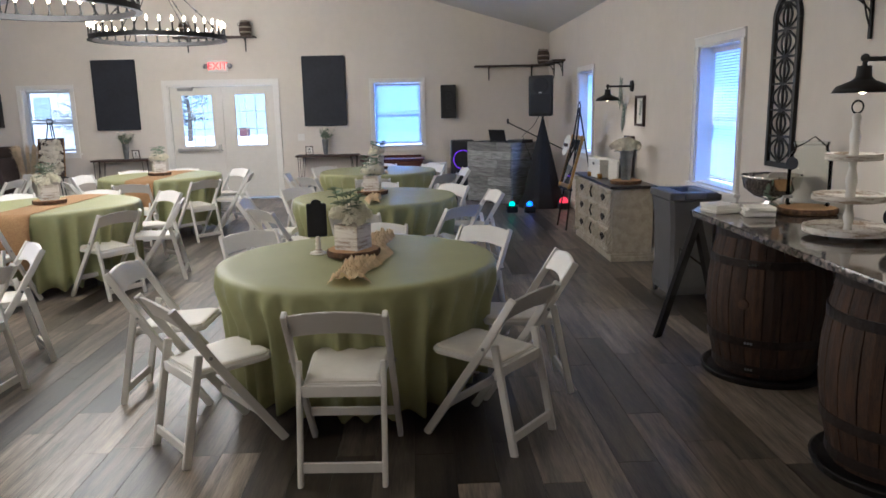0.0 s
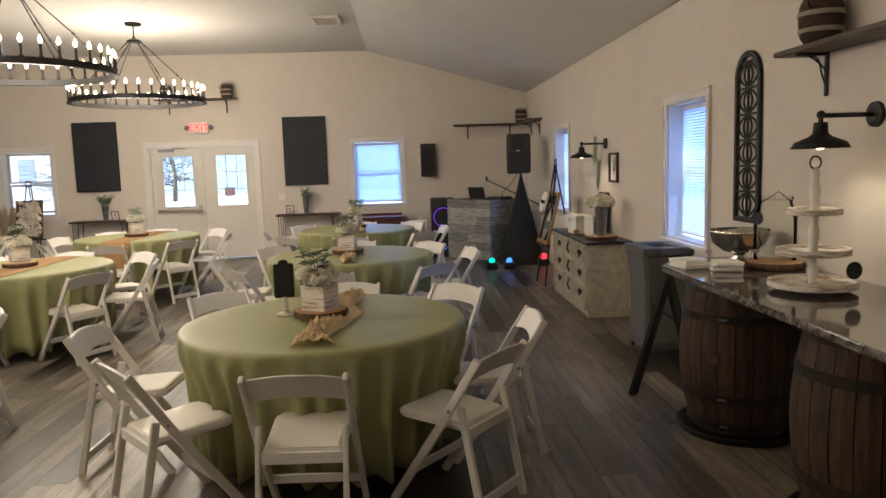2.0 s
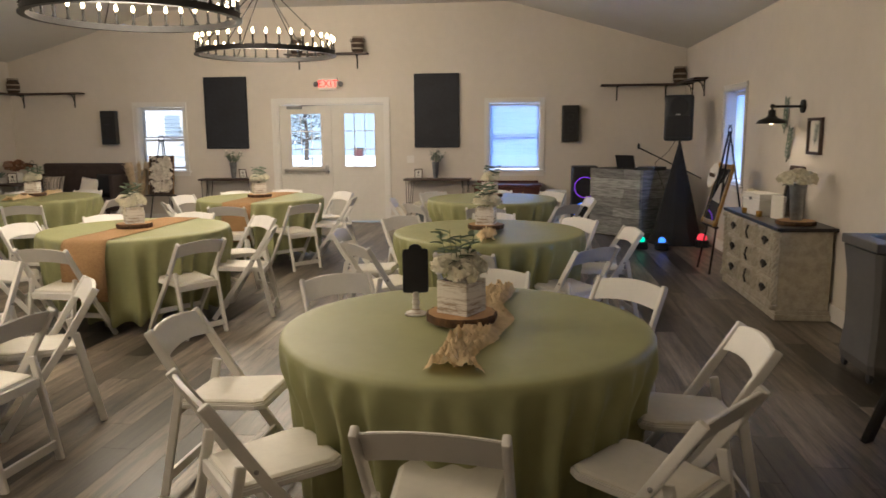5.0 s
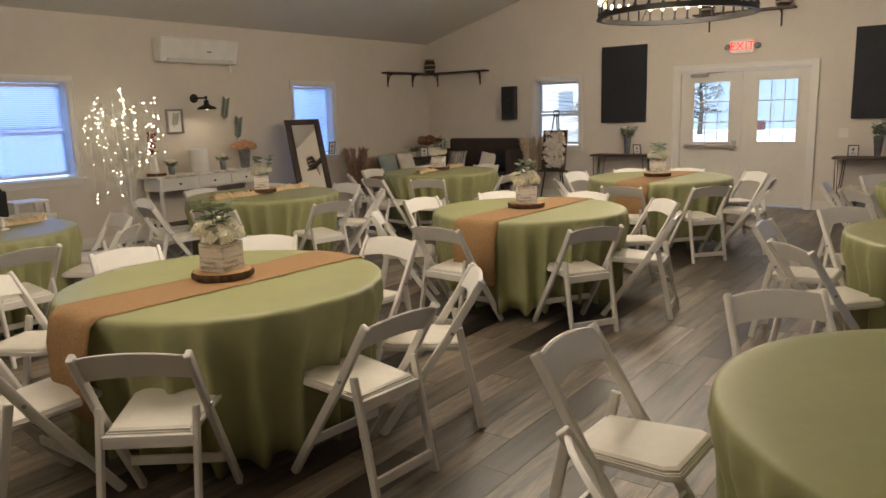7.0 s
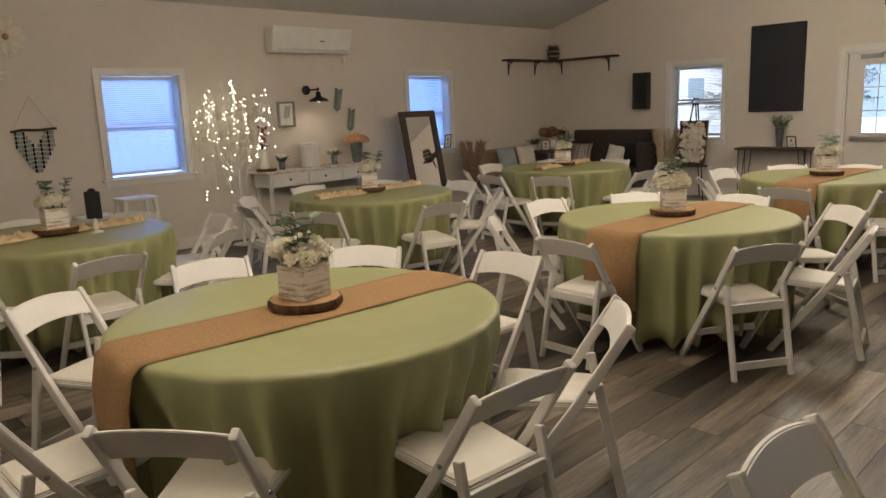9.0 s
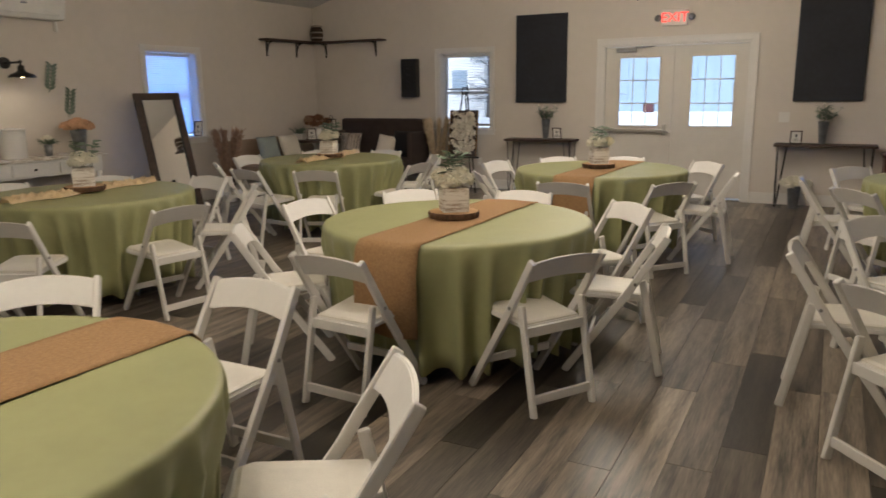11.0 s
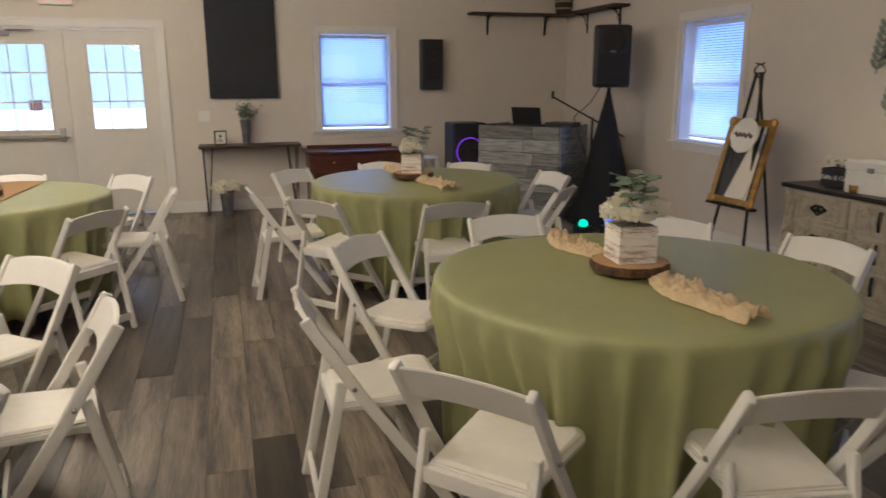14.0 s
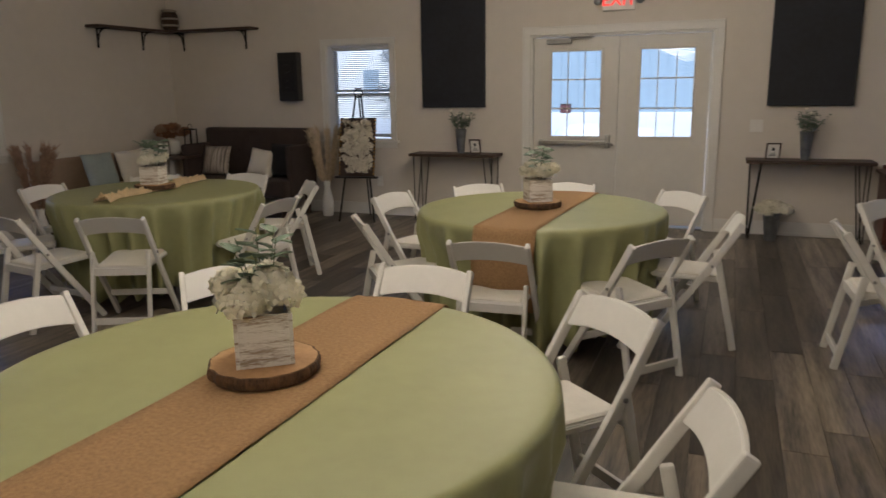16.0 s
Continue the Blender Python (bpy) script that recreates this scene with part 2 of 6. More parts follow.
def lathe(bm, prof, seg=24, c=(0, 0, 0), wob=0.0, cap=True):
    rings = []
    for r, z in prof:
        rings.append([bm.verts.new((c[0] + r * (1 + wob * math.sin(3 * i + 1.3 * r) * math.sin(i * 0.7)) * math.cos(2 * math.pi * i / seg), c[1] + r * (1 + wob * math.sin(3 * i + 1.3 * r) * math.sin(i * 0.7)) * math.sin(2 * math.pi * i / seg), c[2] + z)) for i in range(seg)])
    for a, b in zip(rings, rings[1:]):
        for i in range(seg):
            bm.faces.new((a[i], a[(i + 1) % seg], b[(i + 1) % seg], b[i]))
    if cap:
        for r in (rings[0][::-1], rings[-1]):
            bm.faces.new(r)
    return bm


def tube(bm, pts, r, seg=6, r2=None):
    pts = [Vector(p) for p in pts]
    rings = []
    for k, p in enumerate(pts):
        d = (pts[min(k + 1, len(pts) - 1)] - pts[max(k - 1, 0)]).normalized()
        x = d.orthogonal().normalized()
        y = d.cross(x)
        rr = r if r2 is None else r + (r2 - r) * k / (len(pts) - 1)
        if rings:
            px = rings[-1][0].co - pts[k - 1]
            x = (px - d * px.dot(d)).normalized()
            y = d.cross(x)
        rings.append([bm.verts.new(p + x * rr * math.cos(2 * math.pi * i / seg) + y * rr * math.sin(2 * math.pi * i / seg)) for i in range(seg)])
    for a, b in zip(rings, rings[1:]):
        for i in range(seg):
            bm.faces.new((a[i], a[(i + 1) % seg], b[(i + 1) % seg], b[i]))
    bm.faces.new(rings[0][::-1])
    bm.faces.new(rings[-1])
    return bm


def ring_pts(r, n, z=0.0, c=(0, 0)):
    return [(c[0] + r * math.cos(2 * math.pi * i / n), c[1] + r * math.sin(2 * math.pi * i / n), z) for i in range(n)]


def torus(bm, R, r, n=24, k=8, m=None):
    m = m or Matrix()
    vs = [[bm.verts.new(m @ Vector(((R + r * math.cos(2 * math.pi * j / k)) * math.cos(2 * math.pi * i / n), (R + r * math.cos(2 * math.pi * j / k)) * math.sin(2 * math.pi * i / n), r * math.sin(2 * math.pi * j / k)))) for j in range(k)] for i in range(n)]
    for i in range(n):
        for j in range(k):
            bm.faces.new((vs[i][j], vs[(i + 1) % n][j], vs[(i + 1) % n][(j + 1) % k], vs[i][(j + 1) % k]))
    return bm


def ball(bm, c, r, sub=1, s=(1, 1, 1)):
    bmesh.ops.create_icosphere(bm, subdivisions=sub, radius=r, matrix=Matrix.Translation(c) @ Matrix.Diagonal((*s, 1)))
    return bm


def leaf(bm, p, d, length, width, curl=0.25, up=(0.1, 0.2, 1)):
    """One leaf blade with a folded midrib."""
    p, d = Vector(p), Vector(d).normalized()
    s = d.cross(Vector(up)).normalized()
    n = s.cross(d)
    pts = []
    for f, w in ((0, 0.1), (0.3, 0.9), (0.6, 1.0), (0.85, 0.6), (1, 0.05)):
        q = p + d * length * f - n * curl * length * f * f
        pts.append([bm.verts.new(q + s * w * width / 2 + n * 0.12 * width), bm.verts.new(q), bm.verts.new(q - s * w * width / 2 + n * 0.12 * width)])
    for a, b in zip(pts, pts[1:]):
        bm.faces.new((a[0], a[1], b[1], b[0]))
        bm.faces.new((a[1], a[2], b[2], b[1]))


def blossoms(bm, rng, c, r, n, size, flat=0.75):
    """A dome of small four-petalled florets."""
    for i in range(n):
        z = rng.uniform(-0.25, 1)
        a = rng.uniform(0, 2 * math.pi)
        q = math.sqrt(max(0, 1 - z * z))
        d = Vector((q * math.cos(a), q * math.sin(a), z))
        p = Vector(c) + Vector((d.x * r, d.y * r, d.z * r * flat)) * rng.uniform(0.82, 1.05)
        x = d.orthogonal().normalized()
        x = (Matrix.Rotation(rng.uniform(0, 3), 3, d) @ x)
        y = d.cross(x)
        for k in range(4):
            e = x * math.cos(k * math.pi / 2) + y * math.sin(k * math.pi / 2)
            f = d.cross(e)
            t = d * rng.uniform(0.1, 0.5)
            vs = [bm.verts.new(p + size * v) for v in (e * 0.05, (e * 0.55 + f * 0.42 + t * 0.4), (e * 1.0 + t), (e * 0.55 - f * 0.42 + t * 0.4))]
            bm.faces.new(vs)
    return bm


def words(text, size, depth, material, parent, m, name="lettering"):
    cu = bpy.data.curves.new(name, "FONT")
    cu.body, cu.size, cu.extrude, cu.align_x, cu.align_y = text, size, depth, "CENTER", "CENTER"
    tmp = new("tmp", cu)
    me = bpy.data.meshes.new_from_object(tmp)
    bpy.data.objects.remove(tmp)
    me.materials.clear()
    me.materials.append(material)
    ob = new(name, me)
    ob.parent = parent
    ob.matrix_local = m
    return ob


# ---- shell of the hall ----
TH = 0.22


def wall_mesh(u0, u1, z0, z1, holes, place):
    """Boxes round the holes; place(u, z, s) gives corner positions with s = 0 inside, 1 outside."""
    bm = B()
    us = sorted({u0, u1, *[h[0] for h in holes], *[h[1] for h in holes]})
    for a, b in zip(us, us[1:]):
        zs = [z0]
        for h in sorted(holes, key=lambda h: h[2]):
            if h[0] <= a and b <= h[1]:
                zs += [h[2], h[3]]
        zs.append(z1)
        for c, d in zip(zs[::2], zs[1::2]):
            if d - c > 0.001:
                v = [bm.verts.new(place(*q)) for q in ((a, c, 0), (b, c, 0), (b, d, 0), (a, d, 0), (a, c, 1), (b, c, 1), (b, d, 1), (a, d, 1))]
                for f in ((0, 1, 2, 3), (5, 4, 7, 6), (4, 0, 3, 7), (1, 5, 6, 2), (3, 2, 6, 7), (4, 5, 1, 0)):
                    bm.faces.new([v[i] for i in f])
    bmesh.ops.recalc_face_normals(bm, faces=bm.faces)
    return bm


def gable(bm, y0, y1):
    pr = [(-HX, EAVE), (HX, EAVE), (FLAT, TOP), (-FLAT, TOP)]
    a = [bm.verts.new((x, y0, z)) for x, z in pr]
    b = [bm.verts.new((x, y1, z)) for x, z in pr]
    bm.faces.new(a)
    bm.faces.new(b[::-1])
    for i in range(4):
        bm.faces.new((a[i], b[i], b[(i + 1) % 4], a[(i + 1) % 4]))
    bmesh.ops.recalc_face_normals(bm, faces=bm.faces)
    return bm


WZ0, WZ1 = 0.88, 1.98
FARW = [(-3.41, -2.58), (2.64, 3.47)]
LEFTW = [(-3.42, -2.58), (-7.76, -6.90)]
RIGHTW = [(-3.34, -2.49), (-7.815, -7.02)]
DX, DZ = 0.92, 2.0
fh = [(a, b, WZ0, WZ1) for a, b in FARW] + [(-DX, DX, 0.0, DZ)]
struct("wall_north", gable(wall_mesh(-HX, HX, 0, EAVE, fh, lambda u, z, s: (u, s * TH, z)), 0, TH), M_WALL, "greige painted gable wall")
struct("wall_south", gable(wall_mesh(-HX, HX, 0, EAVE, [], lambda u, z, s: (u, BACK - s * TH, z)), BACK - TH, BACK), M_WALL, "greige painted gable wall")
struct("wall_west", wall_mesh(BACK - TH, TH, 0, EAVE, [(a, b, WZ0, WZ1) for a, b in LEFTW], lambda u, z, s: (-HX - s * TH - 0.0, u, z)), M_WALL, "greige painted wall")
struct("wall_east", wall_mesh(BACK - TH, TH, 0, EAVE, [(a, b, WZ0, WZ1) for a, b in RIGHTW], lambda u, z, s: (HX + s * TH + 0.0, u, z)), M_WALL, "greige painted wall")
bm = B()
pr = [(-HX - 0.3, EAVE - 0.084), (-FLAT, TOP), (FLAT, TOP), (HX + 0.3, EAVE - 0.084)]
lo = [[bm.verts.new((x, y, z + 0.001)) for x, z in pr] for y in (BACK - 0.3, 0.3)]
hi = [[bm.verts.new((x, y, z + 0.2)) for x, z in pr] for y in (BACK - 0.3, 0.3)]
for i in range(3):
    bm.faces.new((lo[0][i], lo[0][i + 1], lo[1][i + 1], lo[1][i]))
    bm.faces.new((hi[0][i], hi[1][i], hi[1][i + 1], hi[0][i + 1]))
for q in (0, 1):
    bm.faces.new((*lo[q], *hi[q][::-1]))
for i in (0, 3):
    bm.faces.new((lo[0][i], lo[1][i], hi[1][i], hi[0][i]))
bmesh.ops.recalc_face_normals(bm, faces=bm.faces)
struct("ceiling", bm, M_CEIL, "vaulted white ceiling with a flat middle")

floor = struct("floor", bx((2 * HX + 0.3, -BACK + 0.3, 0.1), 0, (0, BACK / 2, -0.056)), M_SUB, "grey-brown vinyl plank floor")

# baseboards
bb = B()
for a, b in ((-HX, -DX - 0.09), (DX + 0.09, HX)):
    box(bb, ((a + b) / 2, -0.008, 0.07), (b - a, 0.016, 0.13), 0.003)
    box(bb, ((a + b) / 2, -0.011, 0.015), (b - a, 0.022, 0.03), 0.003)
for s in (-1, 1):
    box(bb, (s * (HX - 0.008), BACK / 2 - 0.01, 0.07), (0.016, -BACK - 0.05, 0.13), 0.003)
struct("baseboard", bb, M_TRIM, "white painted baseboard")

# windows: local frame has u along the wall, inside towards -y


def slat_mesh(w, tilt):
    bm = box(B(), (0, 0, 0), (w, 0.026, 0.0016), 0, Matrix.Rotation(tilt, 4, "X"))
    me = bpy.data.meshes.new("slat")
    bm.to_mesh(me)
    bm.free()
    me.materials.append(M_BLIND)
    return me


def window(k, m, w, tilt, drop, label):
    win = tagged(new("window_%d" % k), label, "window", "", "structure")
    win.matrix_world = m
    h = WZ1 - WZ0
    cz = (WZ0 + WZ1) / 2
    c = B()
    for s in (-1, 1):
        box(c, (s * (w / 2 + 0.035), -0.009, cz + 0.0), (0.07, 0.018, h), 0.004)
        box(c, (s * (w / 2 + 0.064), -0.013, cz), (0.014, 0.026, h), 0.003)
    box(c, (0, -0.009, WZ1 + 0.035), (w + 0.14, 0.018, 0.07), 0.004)
    box(c, (0, -0.013, WZ1 + 0.064), (w + 0.142, 0.026, 0.014), 0.003)
    part("casing", c, M_TRIM, win)
    part("window_sill", box(bx((w + 0.2, 0.05, 0.025), 0.006, (0, -0.022, WZ0 - 0.012)), (0, -0.008, WZ0 - 0.055), (w + 0.14, 0.016, 0.06), 0.004), M_TRIM, win)
    j = B()
    for s in (-1, 1):
        box(j, (s * (w / 2 - 0.006), 0.1, cz), (0.012, 0.198, h - 0.002))
    box(j, (0, 0.1, WZ1 - 0.007), (w - 0.026, 0.198, 0.012))
    box(j, (0, 0.1, WZ0 + 0.007), (w - 0.026, 0.198, 0.012))
    part("jamb", j, M_TRIM, win)
    f = B()
    for zc in (cz + h / 4 - 0.01, cz - h / 4 + 0.01):
        y = 0.175 if zc > cz else 0.155
        for s in (-1, 1):
            box(f, (s * (w / 2 - 0.032), y, zc), (0.036, 0.02, h / 2 - 0.04), 0.003)
        for s in (-1, 1):
            box(f, (0, y, zc + s * (h / 4 - 0.036)), (w - 0.102, 0.02, 0.034), 0.003)
    part("window_frame", f, M_TRIM, win)
    for zc, y in ((cz + h / 4 - 0.01, 0.175), (cz - h / 4 + 0.01, 0.155)):
        g = part("pane", bx((w - 0.1, 0.004, h / 2 - 0.1), 0, (0, y, zc)), M_GLASS, win)
        g.visible_shadow = False
    bl = thing("window_blind", m, "white horizontal slat blind in the window", "blind", "window blinds")
    part("headrail", bx((w - 0.04, 0.035, 0.035), 0.003, (0, 0.12, WZ1 - 0.035)), M_TRIM, bl)
    me = slat_mesh(w - 0.045, tilt)
    n = int((h - 0.09) * drop / 0.0225)
    for i in range(n):
        s = new("slat", me)
        s.parent = bl
        s.location = (0, 0.12, WZ1 - 0.062 - i * 0.0225)
    part("bottom_rail", bx((w - 0.05, 0.028, 0.014), 0.003, (0, 0.12, WZ1 - 0.066 - n * 0.0225)), M_TRIM, bl)
    for s in (-0.32, 0.32):
        part("cord", tube(B(), [(s * w, 0.12, WZ1 - 0.05), (s * w, 0.12, WZ1 - 0.066 - n * 0.0225)], 0.0012, 4), M_TRIM, bl)
    return m


spots = [(pose((a + b) / 2, 0, 0), b - a) for a, b in FARW]
spots += [(pose(-HX, (a + b) / 2, 0, 0, 0, 90), b - a) for a, b in LEFTW]
spots += [(pose(HX, (a + b) / 2, 0, 0, 0, -90), b - a) for a, b in RIGHTW]
for k, (m, w) in enumerate(spots):
    op = k == 0
    window(k + 1, m, w, radians(20 if op else 48), 1.0, "white double-hung window with %s blind" % ("an open slatted" if op else "a closed slatted"))
    if not op:
        lamp("window_daylight", "AREA", m @ pose(0, 0.205, (WZ0 + WZ1) / 2, -90), WIN_W, DAY, size=w - 0.03, size_y=WZ1 - WZ0 - 0.03)

# ---- double door ----
door = tagged(new("door_1"), "closed cream double door with nine-lite windows and a push bar", "door", "", "structure")
c = B()
for s in (-1, 1):
    box(c, (s * (DX + 0.042), -0.01, DZ / 2 + 0.02), (0.084, 0.02, DZ + 0.04), 0.004)
    box(c, (s * (DX + 0.077), -0.015, DZ / 2 + 0.04), (0.016, 0.03, DZ + 0.08), 0.003)
box(c, (0, -0.0105, DZ + 0.043), (2 * DX + 0.16, 0.021, 0.084), 0.004)
box(c, (0, -0.0155, DZ + 0.078), (2 * DX + 0.17, 0.031, 0.016), 0.003)
part("casing", c, M_TRIM, door)
c = B()
for s in (-1, 1):
    box(c, (s * (DX - 0.011), 0.08, DZ / 2), (0.022, 0.156, DZ - 0.002))
box(c, (0, 0.08, DZ - 0.012), (2 * DX - 0.046, 0.156, 0.022))
part("jamb", c, M_TRIM, door)
part("threshold", bx((2 * DX - 0.046, 0.15, 0.02), 0.004, (0, 0.08, 0.008)), M_STEEL, door)
GX, GZ0, GZ1 = ((-0.71, -0.17), (0.21, 0.75)), 0.94, 1.84
for (a, b), s in zip(GX, (-1, 1)):
    x0, x1 = (-0.893, -0.003) if s < 0 else (0.003, 0.893)
    lf = B()
    y, t = 0.07, 0.045
    box(lf, ((x0 + a) / 2, y, 1.0), (a - x0, t, 1.94))
    box(lf, ((x1 + b) / 2, y, 1.0), (x1 - b, t, 1.94))
    box(lf, ((a + b) / 2, y, (0.03 + GZ0) / 2), (b - a, t, GZ0 - 0.03))
    box(lf, ((a + b) / 2, y, (1.97 + GZ1) / 2), (b - a, t, 1.97 - GZ1))
    leaf_ob = part("door_leaf", lf, M_DOOR, door)
    mo = B()
    for u in (a, b):
        box(mo, (u, y - 0.028, (GZ0 + GZ1) / 2), (0.028, 0.012, GZ1 - GZ0 + 0.028), 0.004)
    for z in (GZ0, GZ1):
        box(mo, ((a + b) / 2, y - 0.0285, z), (b - a - 0.02, 0.012, 0.028), 0.004)
    part("glazing_bead", mo, M_DOOR, leaf_ob)
    mu = B()
    for i in (1, 2):
        box(mu, (a + (b - a) * i / 3, y - 0.012, (GZ0 + GZ1) / 2), (0.010, 0.012, GZ1 - GZ0))
        box(mu, ((a + b) / 2, y - 0.0125, GZ0 + (GZ1 - GZ0) * i / 3), (b - a, 0.0125, 0.014))
    part("muntin", mu, M_DOOR, leaf_ob)
    g = part("pane", bx((b - a, 0.004, GZ1 - GZ0), 0, ((a + b) / 2, y + 0.01, (GZ0 + GZ1) / 2)), M_GLASS, leaf_ob)
    g.visible_shadow = False
pb = B()
box(pb, (-0.46, 0.0, 0.885), (0.72, 0.045, 0.04), 0.006)
box(pb, (-0.79, 0.025, 0.885), (0.06, 0.05, 0.06), 0.006)
box(pb, (-0.09, 0.02, 0.9), (0.05, 0.06, 0.14), 0.008)
part("push_bar", pb, mat("brushed_bar", (0.5, 0.48, 0.44), 0.35, 0.8), door, "brushed metal push bar")
pb = tube(B(), [(-0.07, -0.01, 0.88), (-0.07, -0.05, 0.88), (-0.02, -0.05, 0.87)], 0.011, 8)
part("lever_handle", pb, M_STEEL, door, "steel lever handle", True)
cl = box(bx((0.26, 0.045, 0.05), 0.006, (-0.62, 0.02, 1.93)), (0, 0, 0), (0.001, 0.001, 0.001))
beam(cl, (-0.52, 0.0, 1.955), (-0.25, -0.03, 1.965), 0.02, 0.008)
beam(cl, (-0.25, -0.03, 1.965), (-0.5, 0.02, 1.97), 0.02, 0.008)
part("door_closer", cl, M_STEEL, door, "grey metal door closer")

# ---- exit sign ----
ex = thing("exit_sign", pose(-0.01, 0, 2.31), "white illuminated exit sign with two emergency lamp heads", "exit sign")
part("housing", bx((0.32, 0.05, 0.2), 0.01, (0, -0.028, 0)), M_WHITE, ex)
words("EXIT", 0.165, 0.002, M_EXIT, ex, pose(0, -0.056, -0.003, 90))
for s in (-1, 1):
    part("lamp_head", lathe(B(), [(0.015, 0), (0.04, 0.005), (0.045, 0.03), (0.03, 0.045)], 14), M_GALV, ex, smooth=True).matrix_local = pose(s * 0.2, -0.03, -0.01, 70, 0, s * 20)
    part("lamp_arm", tube(B(), [(s * 0.15, -0.03, -0.02), (s * 0.195, -0.03, -0.02)], 0.012, 8), M_WHITE, ex)

for x0 in (-2.162, 1.422):
    bd = thing("acoustic_panel", pose(x0 + 0.37, 0, 1.26), "large black fabric-faced panel hung on the wall", "wall panel", "black wall panels")
    part("panel", bx((0.74, 0.05, 1.19), 0.008, (0, -0.03, 0.595)), M_BOARD, bd)
for xc in (3.945, -3.88):
    sp = thing("wall_speaker", pose(xc, -0.005, 1.345), "slim black speaker cabinet mounted on the wall", "speaker", "wall speakers")
    part("cabinet", bx((0.265, 0.12, 0.57), 0.012, (0, -0.065, 0.285)), M_PLASTIC, sp)
    part("grille", bx((0.2, 0.01, 0.36), 0.004, (0, -0.129, 0.29)), M_GRILLE, sp)
    for z, r in ((0.38, 0.05), (0.2, 0.04)):
        part("driver_ring", torus(B(), r, r * 0.12, 20, 6, pose(0, -0.136, z, 90)), M_PLASTIC, sp)
sw = thing("light_switch", pose(1.345, 0, 1.07), "white double light switch plate on the wall", "light switch")
part("plate", bx((0.12, 0.008, 0.12), 0.003, (0, -0.005, 0)), M_TRIM, sw)
for s in (-1, 1):
    part("toggle", bx((0.012, 0.014, 0.026), 0.002, (s * 0.028, -0.014, 0)), M_TRIM, sw)
for x, y, rz in ((-2.75, 0, 0), (-HX, -6.35, 90)):
    ou = thing("wall_outlet", pose(x, y, 0.4, 0, 0, rz), "small white electrical outlet plate low on the wall", "outlet", "wall outlets")
    part("plate", bx((0.075, 0.008, 0.12), 0.003, (0, -0.005, 0)), M_TRIM, ou)
    for s in (-1, 1):
        part("socket", bx((0.034, 0.004, 0.03), 0.002, (0, -0.011, s * 0.026)), M_PAPER, ou)

# ---- ceiling vent ----
v = thing("ceiling_vent", pose(2.54, -2.8, TOP), "white square ceiling return vent with louvres", "vent")
vb = B()
for s in (-1, 1):
    box(vb, (s * 0.17, 0, -0.02), (0.04, 0.6, 0.04), 0.004)
    box(vb, (0, s * 0.28, -0.021), (0.3, 0.04, 0.038), 0.004)
part("frame", vb, M_TRIM, v)
for i in range(9):
    part("louvre", box(B(), (0, 0, 0), (0.3, 0.05, 0.004), 0, pose(0, -0.23 + i * 0.057, -0.02, 35)), M_TRIM, v)

# ---- chandeliers ----


def chandelier(m):
    ch = thing("wagon_wheel_chandelier", m, "large black ring chandelier with lit candle bulbs", "chandelier", "ring chandeliers")
    R, n = 0.85, 36
    rg = lathe(B(), [(R - 0.012, -0.0275), (R + 0.012, -0.0275), (R + 0.012, 0.0275), (R - 0.012, 0.0275), (R - 0.012, -0.0275)], 72, cap=False)
    part("ring_band", rg, M_BLACK, ch)
    rg = lathe(B(), [(R - 0.03, -0.012), (R + 0.03, -0.012), (R + 0.03, -0.002), (R - 0.03, -0.002), (R - 0.03, -0.012)], 72, (0, 0, -0.02), cap=False)
    part("lower_ring", rg, M_BLACK, ch)
    cup = lathe(B(), [(0.006, 0), (0.02, 0.006), (0.022, 0.015), (0.012, 0.02), (0.012, 0.115), (0.008, 0.117)], 8)
    sleeve = part("candle_sleeve", cup, M_BLACK, ch, "black candle sleeve")
    bulb = lathe(B(), [(0.006, 0.117), (0.016, 0.132), (0.018, 0.147), (0.012, 0.168), (0.002, 0.188)], 10)
    flame = part("candle_bulb", bulb, M_BULB, ch, "glowing candle bulb", True)
    cme, bme = sleeve.data, flame.data
    for o in (sleeve, flame):
        o.location = (R, 0, 0.025)
    for i in range(1, n):
        a = 2 * math.pi * i / n
        for nm, me in (("candle_sleeve", cme), ("candle_bulb", bme)):
            o = new(nm, me)
            o.parent = ch
            o.location = (R * math.cos(a), R * math.sin(a), 0.025)
    hub = lathe(B(), [(0.02, 0.77), (0.09, 0.775), (0.095, 0.80), (0.03, 0.83), (0.012, 0.86)], 20)
    part("hub", hub, M_BLACK, ch)
    part("stem", tube(B(), [(0, 0, 0.85), (0, 0, 1.03)], 0.009, 8), M_BLACK, ch)
    part("canopy", lathe(B(), [(0.02, 0.985), (0.1, 1.0), (0.105, 1.028), (0.1, 1.03)], 24), M_BLACK, ch)
    for i in range(6):
        a = 2 * math.pi * i / 6 + 0.3
        p0, p1 = Vector((0.08 * math.cos(a), 0.08 * math.sin(a), 0.785)), Vector((R * math.cos(a), R * math.sin(a), 0.02))
        r = tube(B(), [p0, p1], 0.007, 6)
        q = p0.lerp(p1, 0.55)
        torus(r, 0.014, 0.004, 10, 5, Matrix.Translation(q) @ pose(0, 0, 0, 90, 0, math.degrees(a)))
        part("suspension_rod", r, M_BLACK, ch)
    return ch


# the fourth, southernmost one only carries the added fill lamp, out of view
for cx, cy, watts in CHANDELIERS:
    chandelier(pose(cx, cy, 2.52))

